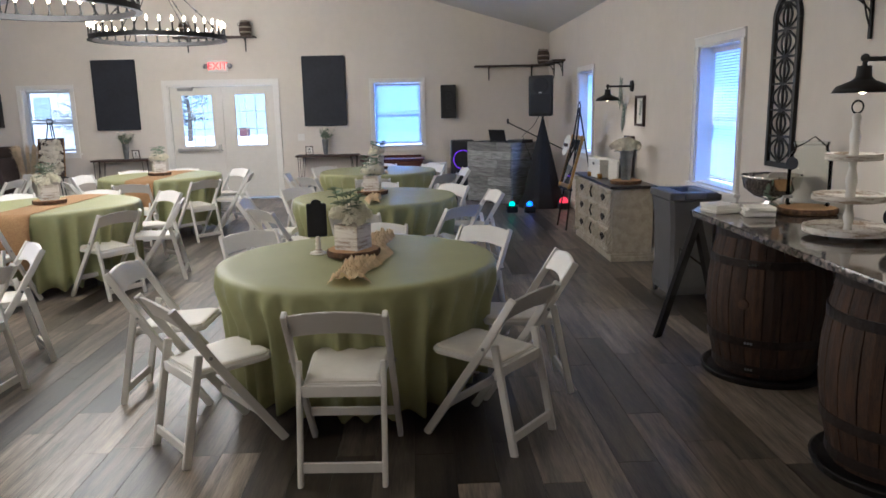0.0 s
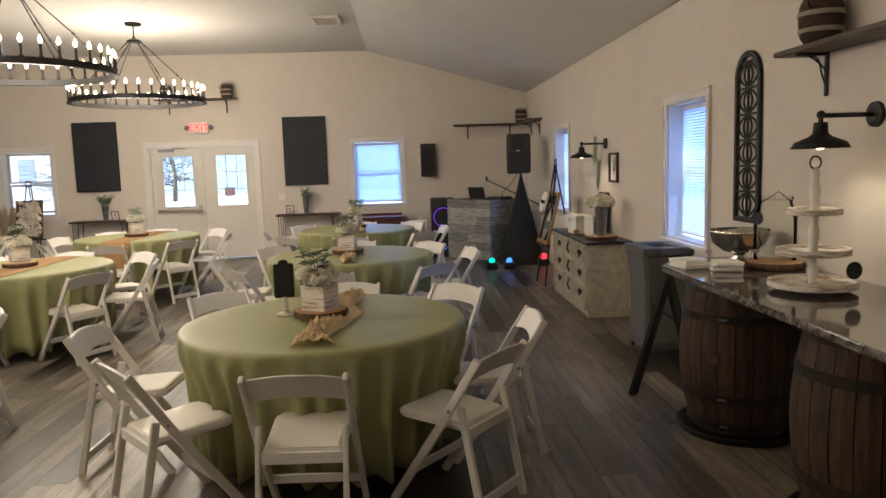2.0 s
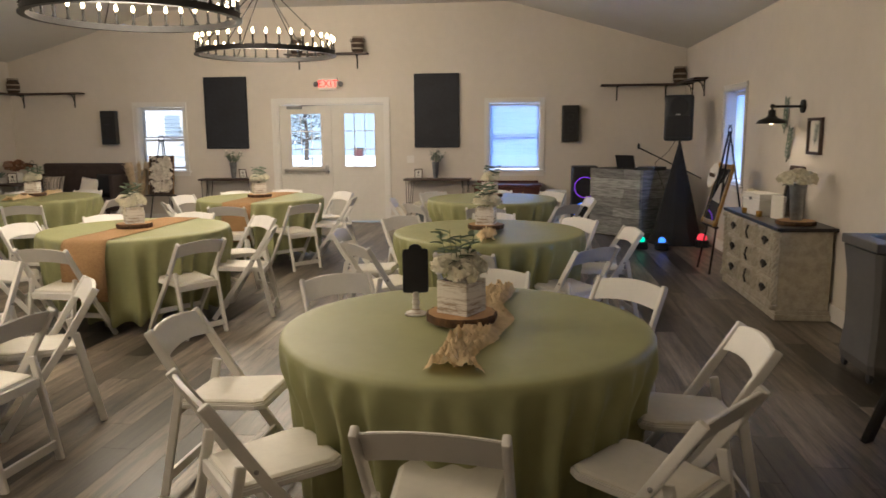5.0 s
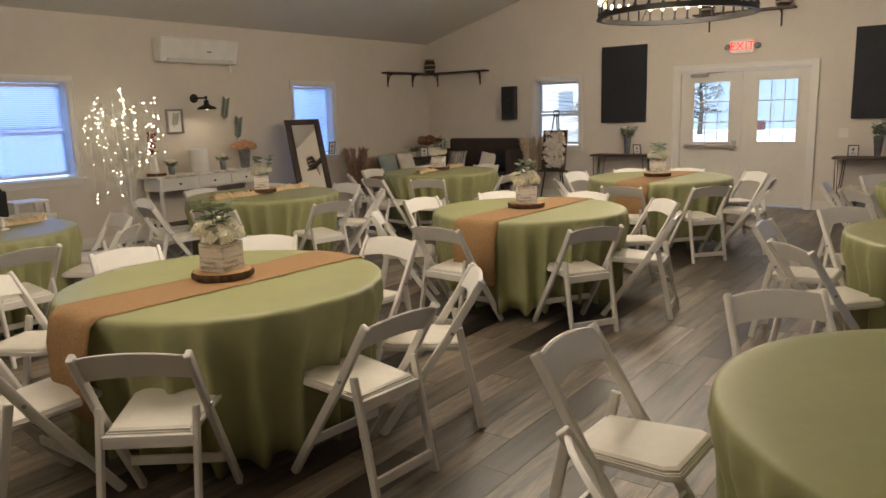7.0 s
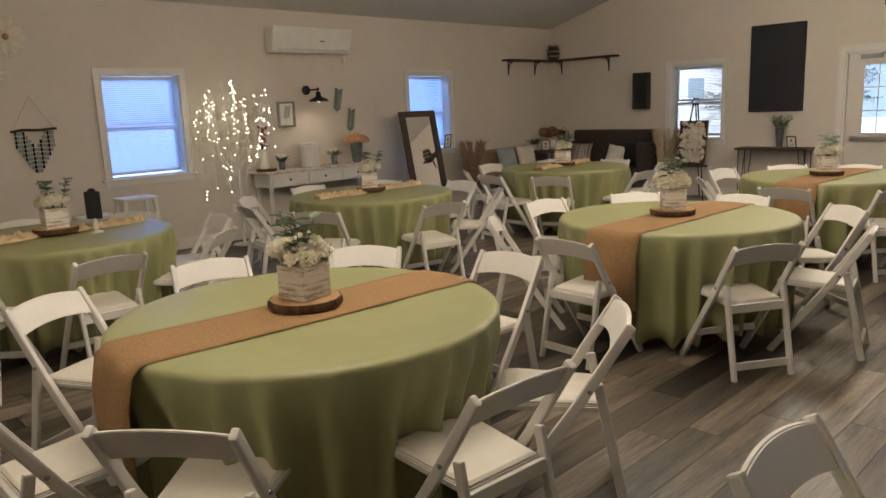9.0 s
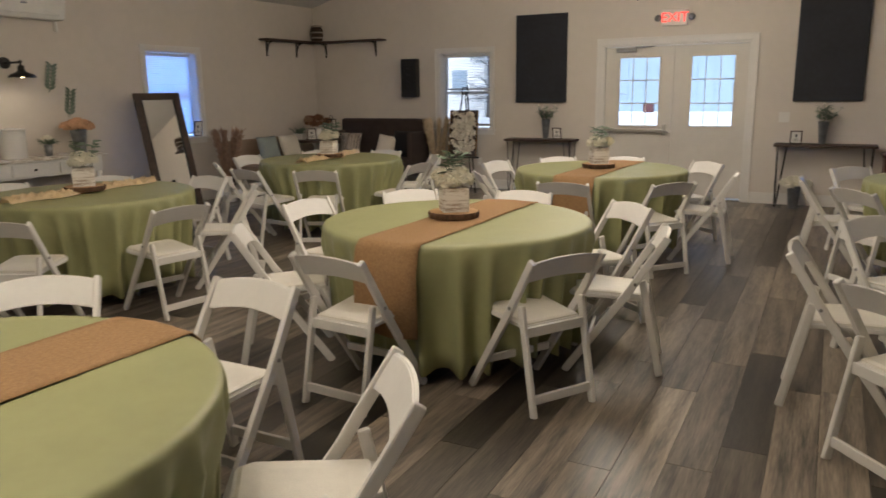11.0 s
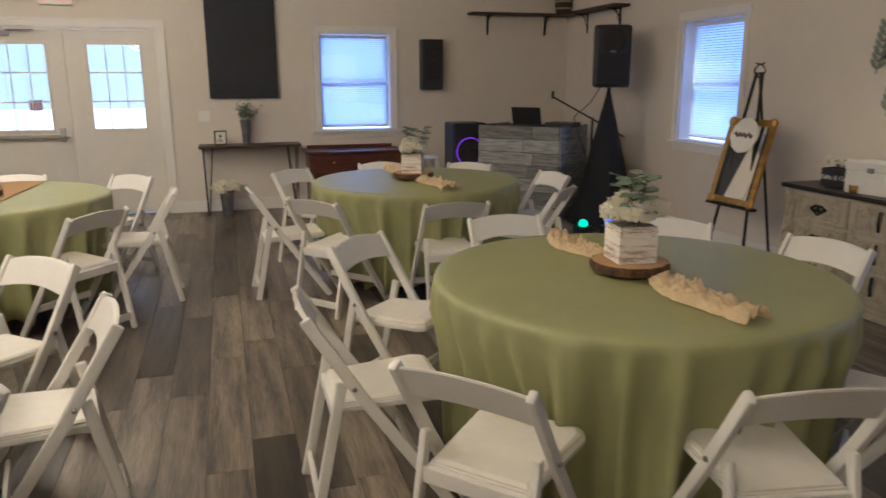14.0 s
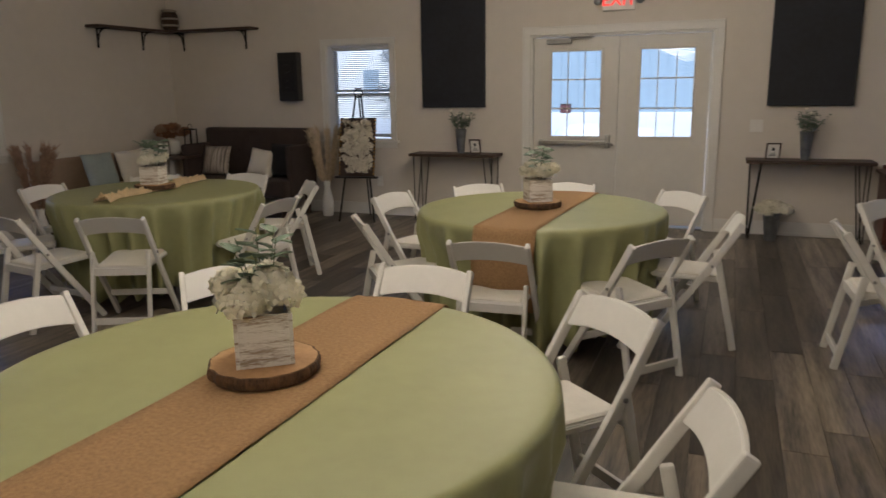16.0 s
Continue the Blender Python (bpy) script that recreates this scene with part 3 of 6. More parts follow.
# ---- round tables with cloths ----
TABLES = {1: (3.06, -9.15), 2: (-0.02, -9.16), 3: (0.04, -6.32), 4: (2.99, -6.30), 5: (0.06, -3.48), 6: (2.87, -3.48), 7: (-2.90, -3.50), 8: (-2.98, -6.42), 9: (-3.05, -9.15)}
TR = 0.742


def round_table(m):
    t = thing("round_table", m, "round folding banquet table under a sage green cloth", "table", "round banquet tables")
    part("tabletop", lathe(B(), [(TR - 0.02, 0.725), (TR - 0.004, 0.73), (TR - 0.004, 0.745), (TR - 0.02, 0.748)], 48), M_WHITE, t)
    for sx in (-1, 1):
        for sy in (-1, 1):
            part("leg", tube(B(), [(sx * 0.3, sy * 0.28, 0.0), (sx * 0.3, sy * 0.28, 0.726)], 0.014, 8), M_STEEL, t)
        part("brace", tube(B(), [(sx * 0.3, -0.28, 0.2), (sx * 0.3, 0.28, 0.2)], 0.01, 6), M_STEEL, t)
    return t


def tablecloth(m, seed):
    rng = random.Random(seed)
    bm = B()
    n = 300
    amp = [0.0] * n
    a = 0.0
    folds = []
    while a < 2 * math.pi:
        folds.append((a, rng.uniform(0.6, 1.25), rng.uniform(0.5, 1.0)))
        a += rng.uniform(0.14, 0.28)
    k = len(folds)

    def wave(th):
        v = 0.0
        for c, h, w in folds:
            d = (th - c + math.pi) % (2 * math.pi) - math.pi
            v += h * math.exp(-(d / (0.037 * (0.6 + w))) ** 2)
        return v

    w = [wave(2 * math.pi * i / n) for i in range(n)]
    hem = [0.125 + 0.025 * math.sin(4 * 2 * math.pi * i / n + seed) - 0.035 * w[i] for i in range(n)]
    prof = [(0.25, 0.0, 0), (0.5, 0.0, 0), (0.68, 0.0, 0), (TR - 0.012, 0.0, 0), (TR + 0.004, 0.006, 0), (TR + 0.012, 0.02, 0.02), (TR + 0.014, 0.05, 0.16), (TR + 0.012, 0.12, 0.45), (TR - 0.026, 0.24, 0.72), (TR - 0.045, 0.42, 0.9), (TR - 0.05, 0.55, 0.95), (TR - 0.055, 0.66, 1.0)]
    rings = []
    for r, dz, f in prof:
        ring = []
        for i in range(n):
            th = 2 * math.pi * i / n
            t2 = th + 0.02 * f * math.sin(5 * th + seed)
            rr = r + f * (0.085 * w[i] - 0.06)
            z = 0.762 - dz
            if dz > 0.02:
                z = 0.762 - 0.02 - (dz - 0.02) / 0.64 * (0.742 - hem[i])
            else:
                z += 0.0015 * math.sin(9 * r + 3 * th)
            ring.append(bm.verts.new((rr * math.cos(t2), rr * math.sin(t2), z)))
        rings.append(ring)
    for x, y in zip(rings, rings[1:]):
        for i in range(n):
            bm.faces.new((x[i], y[i], y[(i + 1) % n], x[(i + 1) % n]))
    bm.faces.new(rings[0])
    bmesh.ops.recalc_face_normals(bm, faces=bm.faces)
    ob = lone("tablecloth", bm, M_CLOTH, m, "sage green polyester tablecloth draped in folds over a round table", "tablecloth", "sage tablecloths", True)
    so = ob.modifiers.new("thick", "SOLIDIFY")
    so.thickness, so.offset = 0.0016, -1
    return ob


LOW = Matrix.Diagonal((1, 1, 0.98, 1))
table0 = round_table(pose(*TABLES[1], 0) @ LOW)
for k, (x, y) in TABLES.items():
    if k > 1:
        copy_thing(table0, pose(x, y, 0, 0, 0, 40 * k) @ LOW)
    tablecloth(pose(x, y, 0, 0, 0, 57 * k) @ LOW, k)

# ---- folding chairs ----


def folding_chair(m):
    ch = thing("folding_chair", m, "white resin folding chair with an ivory padded seat", "chair", "folding chairs")
    for s in (-1, 1):
        p = B()
        beam(p, (s * 0.212, 0.235, 0.0), (s * 0.212, -0.115, 0.50), 0.026, 0.042, 0.007)
        beam(p, (s * 0.212, -0.1, 0.48), (s * 0.208, -0.285, 0.775), 0.026, 0.042, 0.009)
        part("front_leg", p, M_CHAIR, ch)
        p = B()
        beam(p, (s * 0.182, -0.275, 0.0), (s * 0.182, -0.165, 0.535), 0.024, 0.040, 0.009)
        part("rear_leg", p, M_CHAIR, ch)
        p = B()
        lathe(p, [(0.009, 0), (0.009, 0.006), (0.004, 0.009)], 8)
        part("bolt", p, M_STEEL, ch).matrix_local = pose(s * 0.226, -0.13, 0.52, 0, s * 90, 0)
    bk = B()
    n = 10
    v = []
    for i in range(n + 1):
        u = -1 + 2 * i / n
        x = u * 0.198
        bow = 0.022 * (1 - u * u)
        row = []
        for z0, dy in ((0.655, -0.208), (0.765, -0.275)):
            zz = z0 + 0.022 * (1 - u * u)
            for t in (-0.009, 0.009):
                row.append(bk.verts.new((x, dy - bow + t, zz)))
        v.append(row)
    for a, b in zip(v, v[1:]):
        for q in ((0, 1), (1, 3), (3, 2), (2, 0)):
            bk.faces.new((a[q[0]], a[q[1]], b[q[1]], b[q[0]]))
    for e in (v[0], v[-1]):
        bk.faces.new((e[0], e[1], e[3], e[2]))
    bmesh.ops.recalc_face_normals(bk, faces=bk.faces)
    bmesh.ops.bevel(bk, geom=[e for e in bk.edges if e.calc_face_angle(0) > 0.8], offset=0.004, segments=2, affect="EDGES")
    part("backrest", bk, M_CHAIR, ch)
    tilt = pose(0, 0.015, 0.435, 3)
    fr = B()
    vs = []
    outl = [(-0.165, -0.205), (0.165, -0.205), (0.19, 0.16), (0.165, 0.205), (-0.165, 0.205), (-0.19, 0.16)]
    lo_, hi_ = [fr.verts.new((x, y, -0.016)) for x, y in outl], [fr.verts.new((x, y, 0.012)) for x, y in outl]
    fr.faces.new(hi_)
    fr.faces.new(lo_[::-1])
    for i in range(6):
        fr.faces.new((lo_[i], lo_[(i + 1) % 6], hi_[(i + 1) % 6], hi_[i]))
    bmesh.ops.bevel(fr, geom=list(fr.edges), offset=0.006, segments=2, affect="EDGES")
    part("seat_frame", fr, M_CHAIR, ch).matrix_local = tilt
    pd = B()
    sc = ((0.94, 0.011), (0.94, 0.02), (0.88, 0.027), (0.6, 0.03))
    rings = [[pd.verts.new((x * f, y * f, z)) for x, y in outl] for f, z in sc]
    for a, b in zip(rings, rings[1:]):
        for i in range(6):
            pd.faces.new((a[i], a[(i + 1) % 6], b[(i + 1) % 6], b[i]))
    pd.faces.new(rings[-1])
    part("seat_pad", pd, M_PAD, ch, "ivory vinyl padded seat").matrix_local = tilt
    part("rear_apron", bx((0.345, 0.016, 0.05), 0.004, (0, -0.195, 0.405)), M_CHAIR, ch)
    part("rear_stretcher", bx((0.345, 0.018, 0.045), 0.004, (0, -0.26, 0.085)), M_CHAIR, ch)
    part("front_stretcher", bx((0.40, 0.018, 0.04), 0.004, (0, 0.105, 0.185)), M_CHAIR, ch)
    return ch


RAIL = {
    1: [(3.06, -10.25), (2.25, -9.93), (1.8, -9.13), (2.25, -8.16), (3.11, -7.95), (3.84, -8.18), (4.18, -9.18), (3.9, -9.92)],
    2: [(0.6, -10.03), (1.08, -9.19), (0.92, -8.42), (-0.08, -7.87), (-0.88, -8.19), (-1.3, -8.92), (-1.16, -9.78), (-0.09, -10.32)],
    3: [(-0.08, -7.37), (0.87, -6.91), (1.14, -6.15), (0.78, -5.37), (-0.04, -5.1), (-0.83, -5.35), (-1.23, -6.05), (-0.96, -6.98)],
    4: [(2.09, -7.01), (2.89, -7.33), (1.78, -6.26), (2.12, -5.35), (2.97, -5.03), (3.75, -5.39), (4.13, -6.04), (3.76, -7.07)],
    5: [(0.05, -4.5), (0.83, -4.21), (1.18, -3.43), (0.83, -2.53), (-0.67, -2.51), (-0.03, -2.26), (-1.11, -3.12), (-0.85, -4.09)],
    6: [(2.06, -2.57), (1.71, -3.55), (2.05, -4.15), (2.86, -4.5), (2.87, -2.26), (3.6, -2.52), (4.01, -3.37), (3.72, -4.17)],
    7: [(-2.35, -4.5), (-1.77, -3.58), (-2.06, -2.7), (-2.95, -2.32), (-3.72, -2.63), (-4.1, -3.48), (-3.74, -4.32), (-3.04, -4.67)],
    8: [(-2.41, -7.45), (-1.86, -6.58), (-2.1, -5.62), (-2.96, -5.24), (-3.82, -5.58), (-4.16, -6.32), (-3.86, -7.22), (-3.2, -7.59)],
    9: [(-1.93, -9.22), (-2.21, -8.37), (-2.98, -7.99), (-3.83, -8.32), (-4.21, -9.07), (-3.88, -9.97), (-3.05, -10.32), (-2.18, -9.97)],
}
rng = random.Random(4)
first = None
for k, pts in RAIL.items():
    tx, ty = TABLES[k]
    for px, py in pts:
        d = Vector((tx - px, ty - py))
        yaw = math.degrees(math.atan2(-d.x, d.y)) + rng.uniform(-5, 5)
        u = Vector((-math.sin(radians(yaw)), math.cos(radians(yaw))))
        q = Vector((px, py)) + u * 0.243
        m = pose(q.x, q.y, 0, 0, 0, yaw) @ Matrix.Scale(0.972, 4)
        if first is None:
            first = folding_chair(m)
        else:
            copy_thing(first, m)

# ---- centrepieces ----


def wood_slice(m, r):
    t = thing("wood_slice", m, "round wood slice with rough dark bark edge", "wood slice", "wood slice risers")
    part("bark", lathe(B(), [(r * 0.96, 0), (r, 0.004), (r * 1.02, 0.02), (r, 0.034), (r * 0.95, 0.035)], 36, wob=0.03, cap=False), M_BARK, t)
    part("cut_face", lathe(B(), [(r * 0.965, 0.001), (r * 0.965, 0.0355)], 36, wob=0.03), M_SLICE, t)
    return t


def flower_box(m):
    t = thing("flower_box", m, "distressed white wooden box of cream hydrangeas and eucalyptus", "flower box", "hydrangea centrepieces")
    rng = random.Random(7)
    w, h = 0.145, 0.135
    for k in range(4):
        part("side_board", bx((w if k % 2 else w - 0.02, 0.01, h), 0.002, (0, -w / 2 + 0.005, h / 2)), M_WASHBOX, t).matrix_local = pose(0, 0, 0, 0, 0, 90 * k)
    part("box_base", bx((w - 0.02, w - 0.02, 0.008), 0, (0, 0, 0.006)), M_WASHBOX, t)
    for k, (x, y, r) in enumerate(((-0.045, -0.04, 0.062), (0.05, -0.03, 0.06), (0.0, 0.05, 0.062), (-0.07, 0.04, 0.05), (0.02, -0.01, 0.068))):
        part("hydrangea", blossoms(B(), rng, (x, y, h + 0.03 + 0.01 * k), r * 0.92, 95, 0.02), M_PETAL, t, "cream hydrangea head")
    lv, st = B(), B()
    for k in range(6):
        a = rng.uniform(0, 6.28)
        base = Vector((0.02 * math.cos(a), 0.03 + 0.03 * math.sin(a), h))
        tip = base + Vector((0.06 * math.cos(a), 0.05 * math.sin(a), rng.uniform(0.13, 0.2)))
        tube(st, [base, base.lerp(tip, 0.5) + Vector((0.006, 0, 0)), tip], 0.0022, 5, 0.001)
        for j in range(7):
            f = 0.3 + 0.1 * j
            p = base.lerp(tip, f)
            b2 = a + (-1) ** j * 1.2 + rng.uniform(-0.4, 0.4)
            leaf(lv, p, (math.cos(b2), math.sin(b2), rng.uniform(0.1, 0.7)), rng.uniform(0.045, 0.065), 0.048)
    part("eucalyptus_leaves", lv, M_LEAF, t, "grey-green eucalyptus leaves")
    part("stems", st, M_STEM, t)
    return t


def runner(m, seed):
    rng = random.Random(seed)
    bm = B()
    half = 0.175
    path = [(-TR - 0.052, 0.30 + 0.05 * rng.random())] + [(-TR - 0.052, 0.62)] + [(-TR - 0.03, 0.735)] + [(-TR + 0.002, 0.7648)]
    path += [(-TR + 0.06 + (2 * TR - 0.12) * i / 16, 0.7652) for i in range(17)]
    path += [(-p[0], p[1]) for p in path[3::-1]]
    rows = []
    for k, (y, z) in enumerate(path):
        row = []
        for i in range(9):
            u = -1 + i / 4
            hang = abs(y) > TR - 0.001
            x = u * half + 0.006 * math.sin(3 * y + seed) + (0.004 * math.sin(9 * z) if hang else 0)
            yy = y
            if abs(y) > TR - 0.09:
                yy = y - math.copysign(TR - math.sqrt(TR * TR - x * x), y) * 0.9
            row.append(bm.verts.new((x, yy + (0.012 * math.sin(u * 4 + seed) if hang else 0), z + 0.0012 * math.sin(11 * y + 5 * u))))
        rows.append(row)
    for a, b in zip(rows, rows[1:]):
        for i in range(8):
            bm.faces.new((a[i], a[i + 1], b[i + 1], b[i]))
    ob = lone("burlap_runner", bm, M_BURLAP, m, "brown burlap table runner hanging over a round table", "table runner", "burlap runners", True)
    so = ob.modifiers.new("thick", "SOLIDIFY")
    so.thickness, so.offset = 0.002, 1
    return ob


def gauze(m, seed, length):
    """A crumpled strip of loose cheesecloth."""
    rng = random.Random(seed)
    bm = B()
    nu, nv = 26, int(length / 0.008)
    rows = []
    for j in range(nv + 1):
        y = -length / 2 + length * j / nv
        wid = (0.09 if seed == 1 else 0.048) + 0.016 * math.sin(7 * y + seed) + 0.01 * math.sin(17 * y)
        off = 0.024 * math.sin(8 * y + seed * 2)
        mid = math.exp(-((y) / 0.15) ** 4)
        row = []
        for i in range(nu + 1):
            u = -1 + 2 * i / nu
            p = Vector((u * 5, y * 48, seed * 3.1))
            hgt = 0.5 + 0.5 * noise.noise(p * 0.55)
            hgt2 = abs(noise.noise(Vector((u * 6, y * 26, seed))))
            z = (0.04 * hgt + 0.055 * hgt2) * (1 - u ** 6) * (1 - 0.85 * mid)
            row.append(bm.verts.new((off + wid * u + 0.008 * noise.noise(p * 0.7 + Vector((9, 0, 0))), y + 0.008 * noise.noise(p * 0.8 + Vector((0, 9, 0))), 0.003 + max(0.0, z))))
        rows.append(row)
    for a, b in zip(rows, rows[1:]):
        for i in range(nu):
            bm.faces.new((a[i], a[i + 1], b[i + 1], b[i]))
    ob = lone("gauze_runner", bm, M_GAUZE, m, "crumpled cream cheesecloth runner lying on a table", "table runner", "gauze runners", True)
    return ob


def chalk_sign(m):
    t = thing("table_sign", m, "small black chalkboard sign on a distressed cream stand", "table sign", "table number signs")
    part("stand", lathe(B(), [(0.05, 0), (0.045, 0.008), (0.02, 0.016), (0.013, 0.04), (0.018, 0.05), (0.012, 0.07), (0.016, 0.085), (0.008, 0.1)], 16), M_WASHBOX, t, "distressed cream turned stand", True)
    bd = B()
    box(bd, (0, 0, 0.19), (0.11, 0.012, 0.19), 0.012)
    lathe(bd, [(0.028, -0.006), (0.028, 0.006)], 14)
    for v in bd.verts:
        if abs(v.co.z) < 0.03:
            v.co = Vector((v.co.x, v.co.z, 0.287 + v.co.y * 0.7))
    part("chalkboard", bd, M_BOARD, t)
    return t


box0 = None
slab_z = 0.767
for k, (x, y) in TABLES.items():
    burl = k in (2, 3, 5)
    z = 0.749
    if burl:
        runner(pose(x + 0.02, y, -0.015, 0, 0, {2: -3, 3: -2, 5: -3}[k]), k)
        z = 0.7545
    else:
        gauze(pose(x + {1: 0.06}.get(k, 0.0), y, 0.75, 0, 0, {1: -4, 4: 3, 6: 6, 7: 8, 8: 5, 9: 8}[k]), k, 1.28)
        z = 0.763
    wood_slice(pose(x - 0.02, y, z, 0, 0, 40 * k), 0.142)
    m = pose(x - 0.02, y, z + 0.0365, 0, 0, 25 + 37 * k if k != 3 else 38)
    if box0 is None:
        box0 = flower_box(m)
    else:
        copy_thing(box0, m)
chalk_sign(pose(2.83, -9.02, 0.75, 0, 0, 12))
chalk_sign(pose(-2.88, -8.95, 0.75, 0, 0, 40))

# ---- shelves with baskets ----


def bracket(parent, m):
    b = B()
    beam(b, (0, -0.01, -0.22), (0, -0.01, 0), 0.022, 0.012, 0.002)
    beam(b, (0, 0, -0.008), (0, -0.17, -0.008), 0.022, 0.012, 0.002)
    tube(b, [(0, -0.015 - 0.12 * (1 - math.cos(t)) * 0.9 - 0.012 * math.sin(4 * t), -0.16 + 0.15 * math.sin(t)) for t in [i * math.pi / 20 for i in range(11)]], 0.005, 6)
    tube(b, [(0, -0.015 - 0.12 * (1 - math.cos(t)) * 0.9 + 0.012 * math.sin(4 * t), -0.16 + 0.15 * math.sin(t)) for t in [i * math.pi / 20 for i in range(11)]], 0.005, 6)
    part("bracket", b, M_BLACK, parent, "black twisted iron bracket").matrix_local = m


def shelf(m, length, marks, label="dark stained wooden wall shelf on iron brackets"):
    s = thing("wall_shelf", m, label, "shelf", "wall shelves")
    part("board", bx((length, 0.2, 0.028), 0.006, (0, -0.102, 0.014)), M_DARKWOOD, s)
    for x in marks:
        bracket(s, pose(x, 0, 0))
    return s


shelf(pose(-0.005, 0, 2.765), 1.37, (-0.49, 0.49))
shelf(pose(5.065, 0, 2.2), 1.31, (-0.4, 0.35))
shelf(pose(HX, -0.86, 2.2, 0, 0, -90), 1.28, (-0.3, 0.45))
shelf(pose(-5.025, 0, 2.2), 1.39, (-0.45, 0.5))
shelf(pose(-HX, -0.77, 2.2, 0, 0, 90), 1.12, (-0.4, 0.3))
shelf(pose(HX, -9.82, 2.06, 0, 0, -90), 1.36, (-0.5, 0.5))


def basket(m):
    t = thing("lantern_basket", m, "dark woven basket lantern with light bands on a shelf", "basket", "lantern baskets")
    part("body", lathe(B(), [(0.075, 0), (0.095, 0.03), (0.105, 0.1), (0.1, 0.18), (0.08, 0.22), (0.085, 0.25)], 20), mat("wicker", (0.10, 0.06, 0.04), 0.9, scale=20, stretch=(1, 1, 5), color2=(0.02, 0.014, 0.01), bump=0.8, bscale=90), t, smooth=True)
    for z, r in ((0.06, 0.105), (0.14, 0.109), (0.235, 0.088)):
        part("band", lathe(B(), [(r - 0.004, -0.012), (r, -0.01), (r, 0.01), (r - 0.004, 0.012)], 20, (0, 0, z)), mat("rope_band", (0.38, 0.33, 0.27), 0.9, bump=0.5), t)
    h = B()
    for s in (-1, 1):
        torus(h, 0.025, 0.005, 12, 5, pose(s * 0.1, 0, 0.19, 90))
    part("handle", h, M_BLACK, t)
    return t


b0 = basket(pose(0.52, -0.11, 2.793))
for x, y, z in ((-0.5, -0.11, 2.793), (5.6, -0.13, 2.228), (-5.56, -0.13, 2.228), (5.6, -9.45, 2.088)):
    copy_thing(b0, pose(x, y, z, 0, 0, 70 * x))

# ---- consoles by the door ----


def console(m, w):
    t = thing("console_table", m, "narrow dark console table with black hairpin legs", "console table", "hairpin consoles")
    part("top", bx((w, 0.32, 0.03), 0.005, (0, 0, 0.75)), M_DARKWOOD, t)
    for sx in (-1, 1):
        for sy in (-1, 1):
            x, y = sx * (w / 2 - 0.09), sy * 0.11
            part("hairpin_leg", tube(B(), [(x - 0.05, y, 0.735), (x + sx * 0.03 - 0.008, y, 0.02), (x + sx * 0.03, y, 0.006), (x + sx * 0.03 + 0.008, y, 0.02), (x + 0.05, y, 0.735)], 0.006, 6), M_BLACK, t)
    return t


console(pose(1.815, -0.19, 0), 1.09)
console(pose(-1.72, -0.19, 0), 1.0)


def photo_frame(m, w=0.13, h=0.16, label="small dark framed print standing on a console table", word=""):
    t = thing("picture_frame", m, label, "picture frame", "small framed prints")
    f = B()
    for s in (-1, 1):
        box(f, (s * (w / 2 - 0.006), 0, h / 2), (0.012, 0.014, h), 0.002)
        box(f, (0, 0, h / 2 + s * (h / 2 - 0.006)), (w - 0.024, 0.014, 0.012), 0.002)
    part("frame", f, M_DARKWOOD, t)
    part("print", bx((w - 0.024, 0.004, h - 0.024), 0, (0, 0.002, h / 2)), M_PAPER, t)
    k = B()
    box(k, (0, -0.0015, h * 0.62), (w * 0.18, 0.002, h * 0.2))
    for i in range(3):
        box(k, (0, -0.0015, h * (0.22 + 0.08 * i)), (w * (0.5 - 0.1 * i), 0.002, h * 0.025))
    part("print_marks", k, M_INK, t)
    return t


photo_frame(pose(1.50, -0.19, 0.766, 14, 0, 8))
photo_frame(pose(-1.48, -0.19, 0.766, 14, 0, -6))


def sprig_vase(m, kind):
    t = thing("galvanised_vase", m, "tall galvanised metal vase with leafy greenery", "vase", "galvanised vases")
    h = 0.26
    part("vase_body", lathe(B(), [(0.035, 0), (0.037, 0.01), (0.06, h), (0.063, h + 0.004), (0.057, h), (0.035, 0.03)], 20), M_GALV, t, smooth=True)
    rng = random.Random(3)
    lv, st, fl = B(), B(), B()
    for k in range(22):
        a = rng.uniform(0, 6.28)
        tilt = rng.uniform(0.05, 0.8)
        ln = rng.uniform(0.13, 0.25)
        base = Vector((0.03 * math.cos(a), 0.03 * math.sin(a), h - 0.02))
        tip = base + Vector((math.sin(tilt) * math.cos(a), math.sin(tilt) * math.sin(a), math.cos(tilt))) * ln
        tube(st, [base, tip], 0.002, 4, 0.001)
        for j in range(7):
            p = base.lerp(tip, 0.35 + 0.1 * j)
            b2 = rng.uniform(0, 6.28)
            leaf(lv, p, (math.cos(b2), math.sin(b2), rng.uniform(-0.1, 0.8)), rng.uniform(0.03, 0.055), 0.03)
        if k % 4 == 0:
            blossoms(fl, rng, tip, 0.016, 8, 0.012)
    part("greenery", lv, M_LEAF, t)
    part("stems", st, M_STEM, t)
    part("small_blooms", fl, M_PETAL, t)
    return t


sv = sprig_vase(pose(1.78, -0.17, 0.766), 0)
copy_thing(sv, pose(-1.66, -0.17, 0.766, 0, 0, 100))


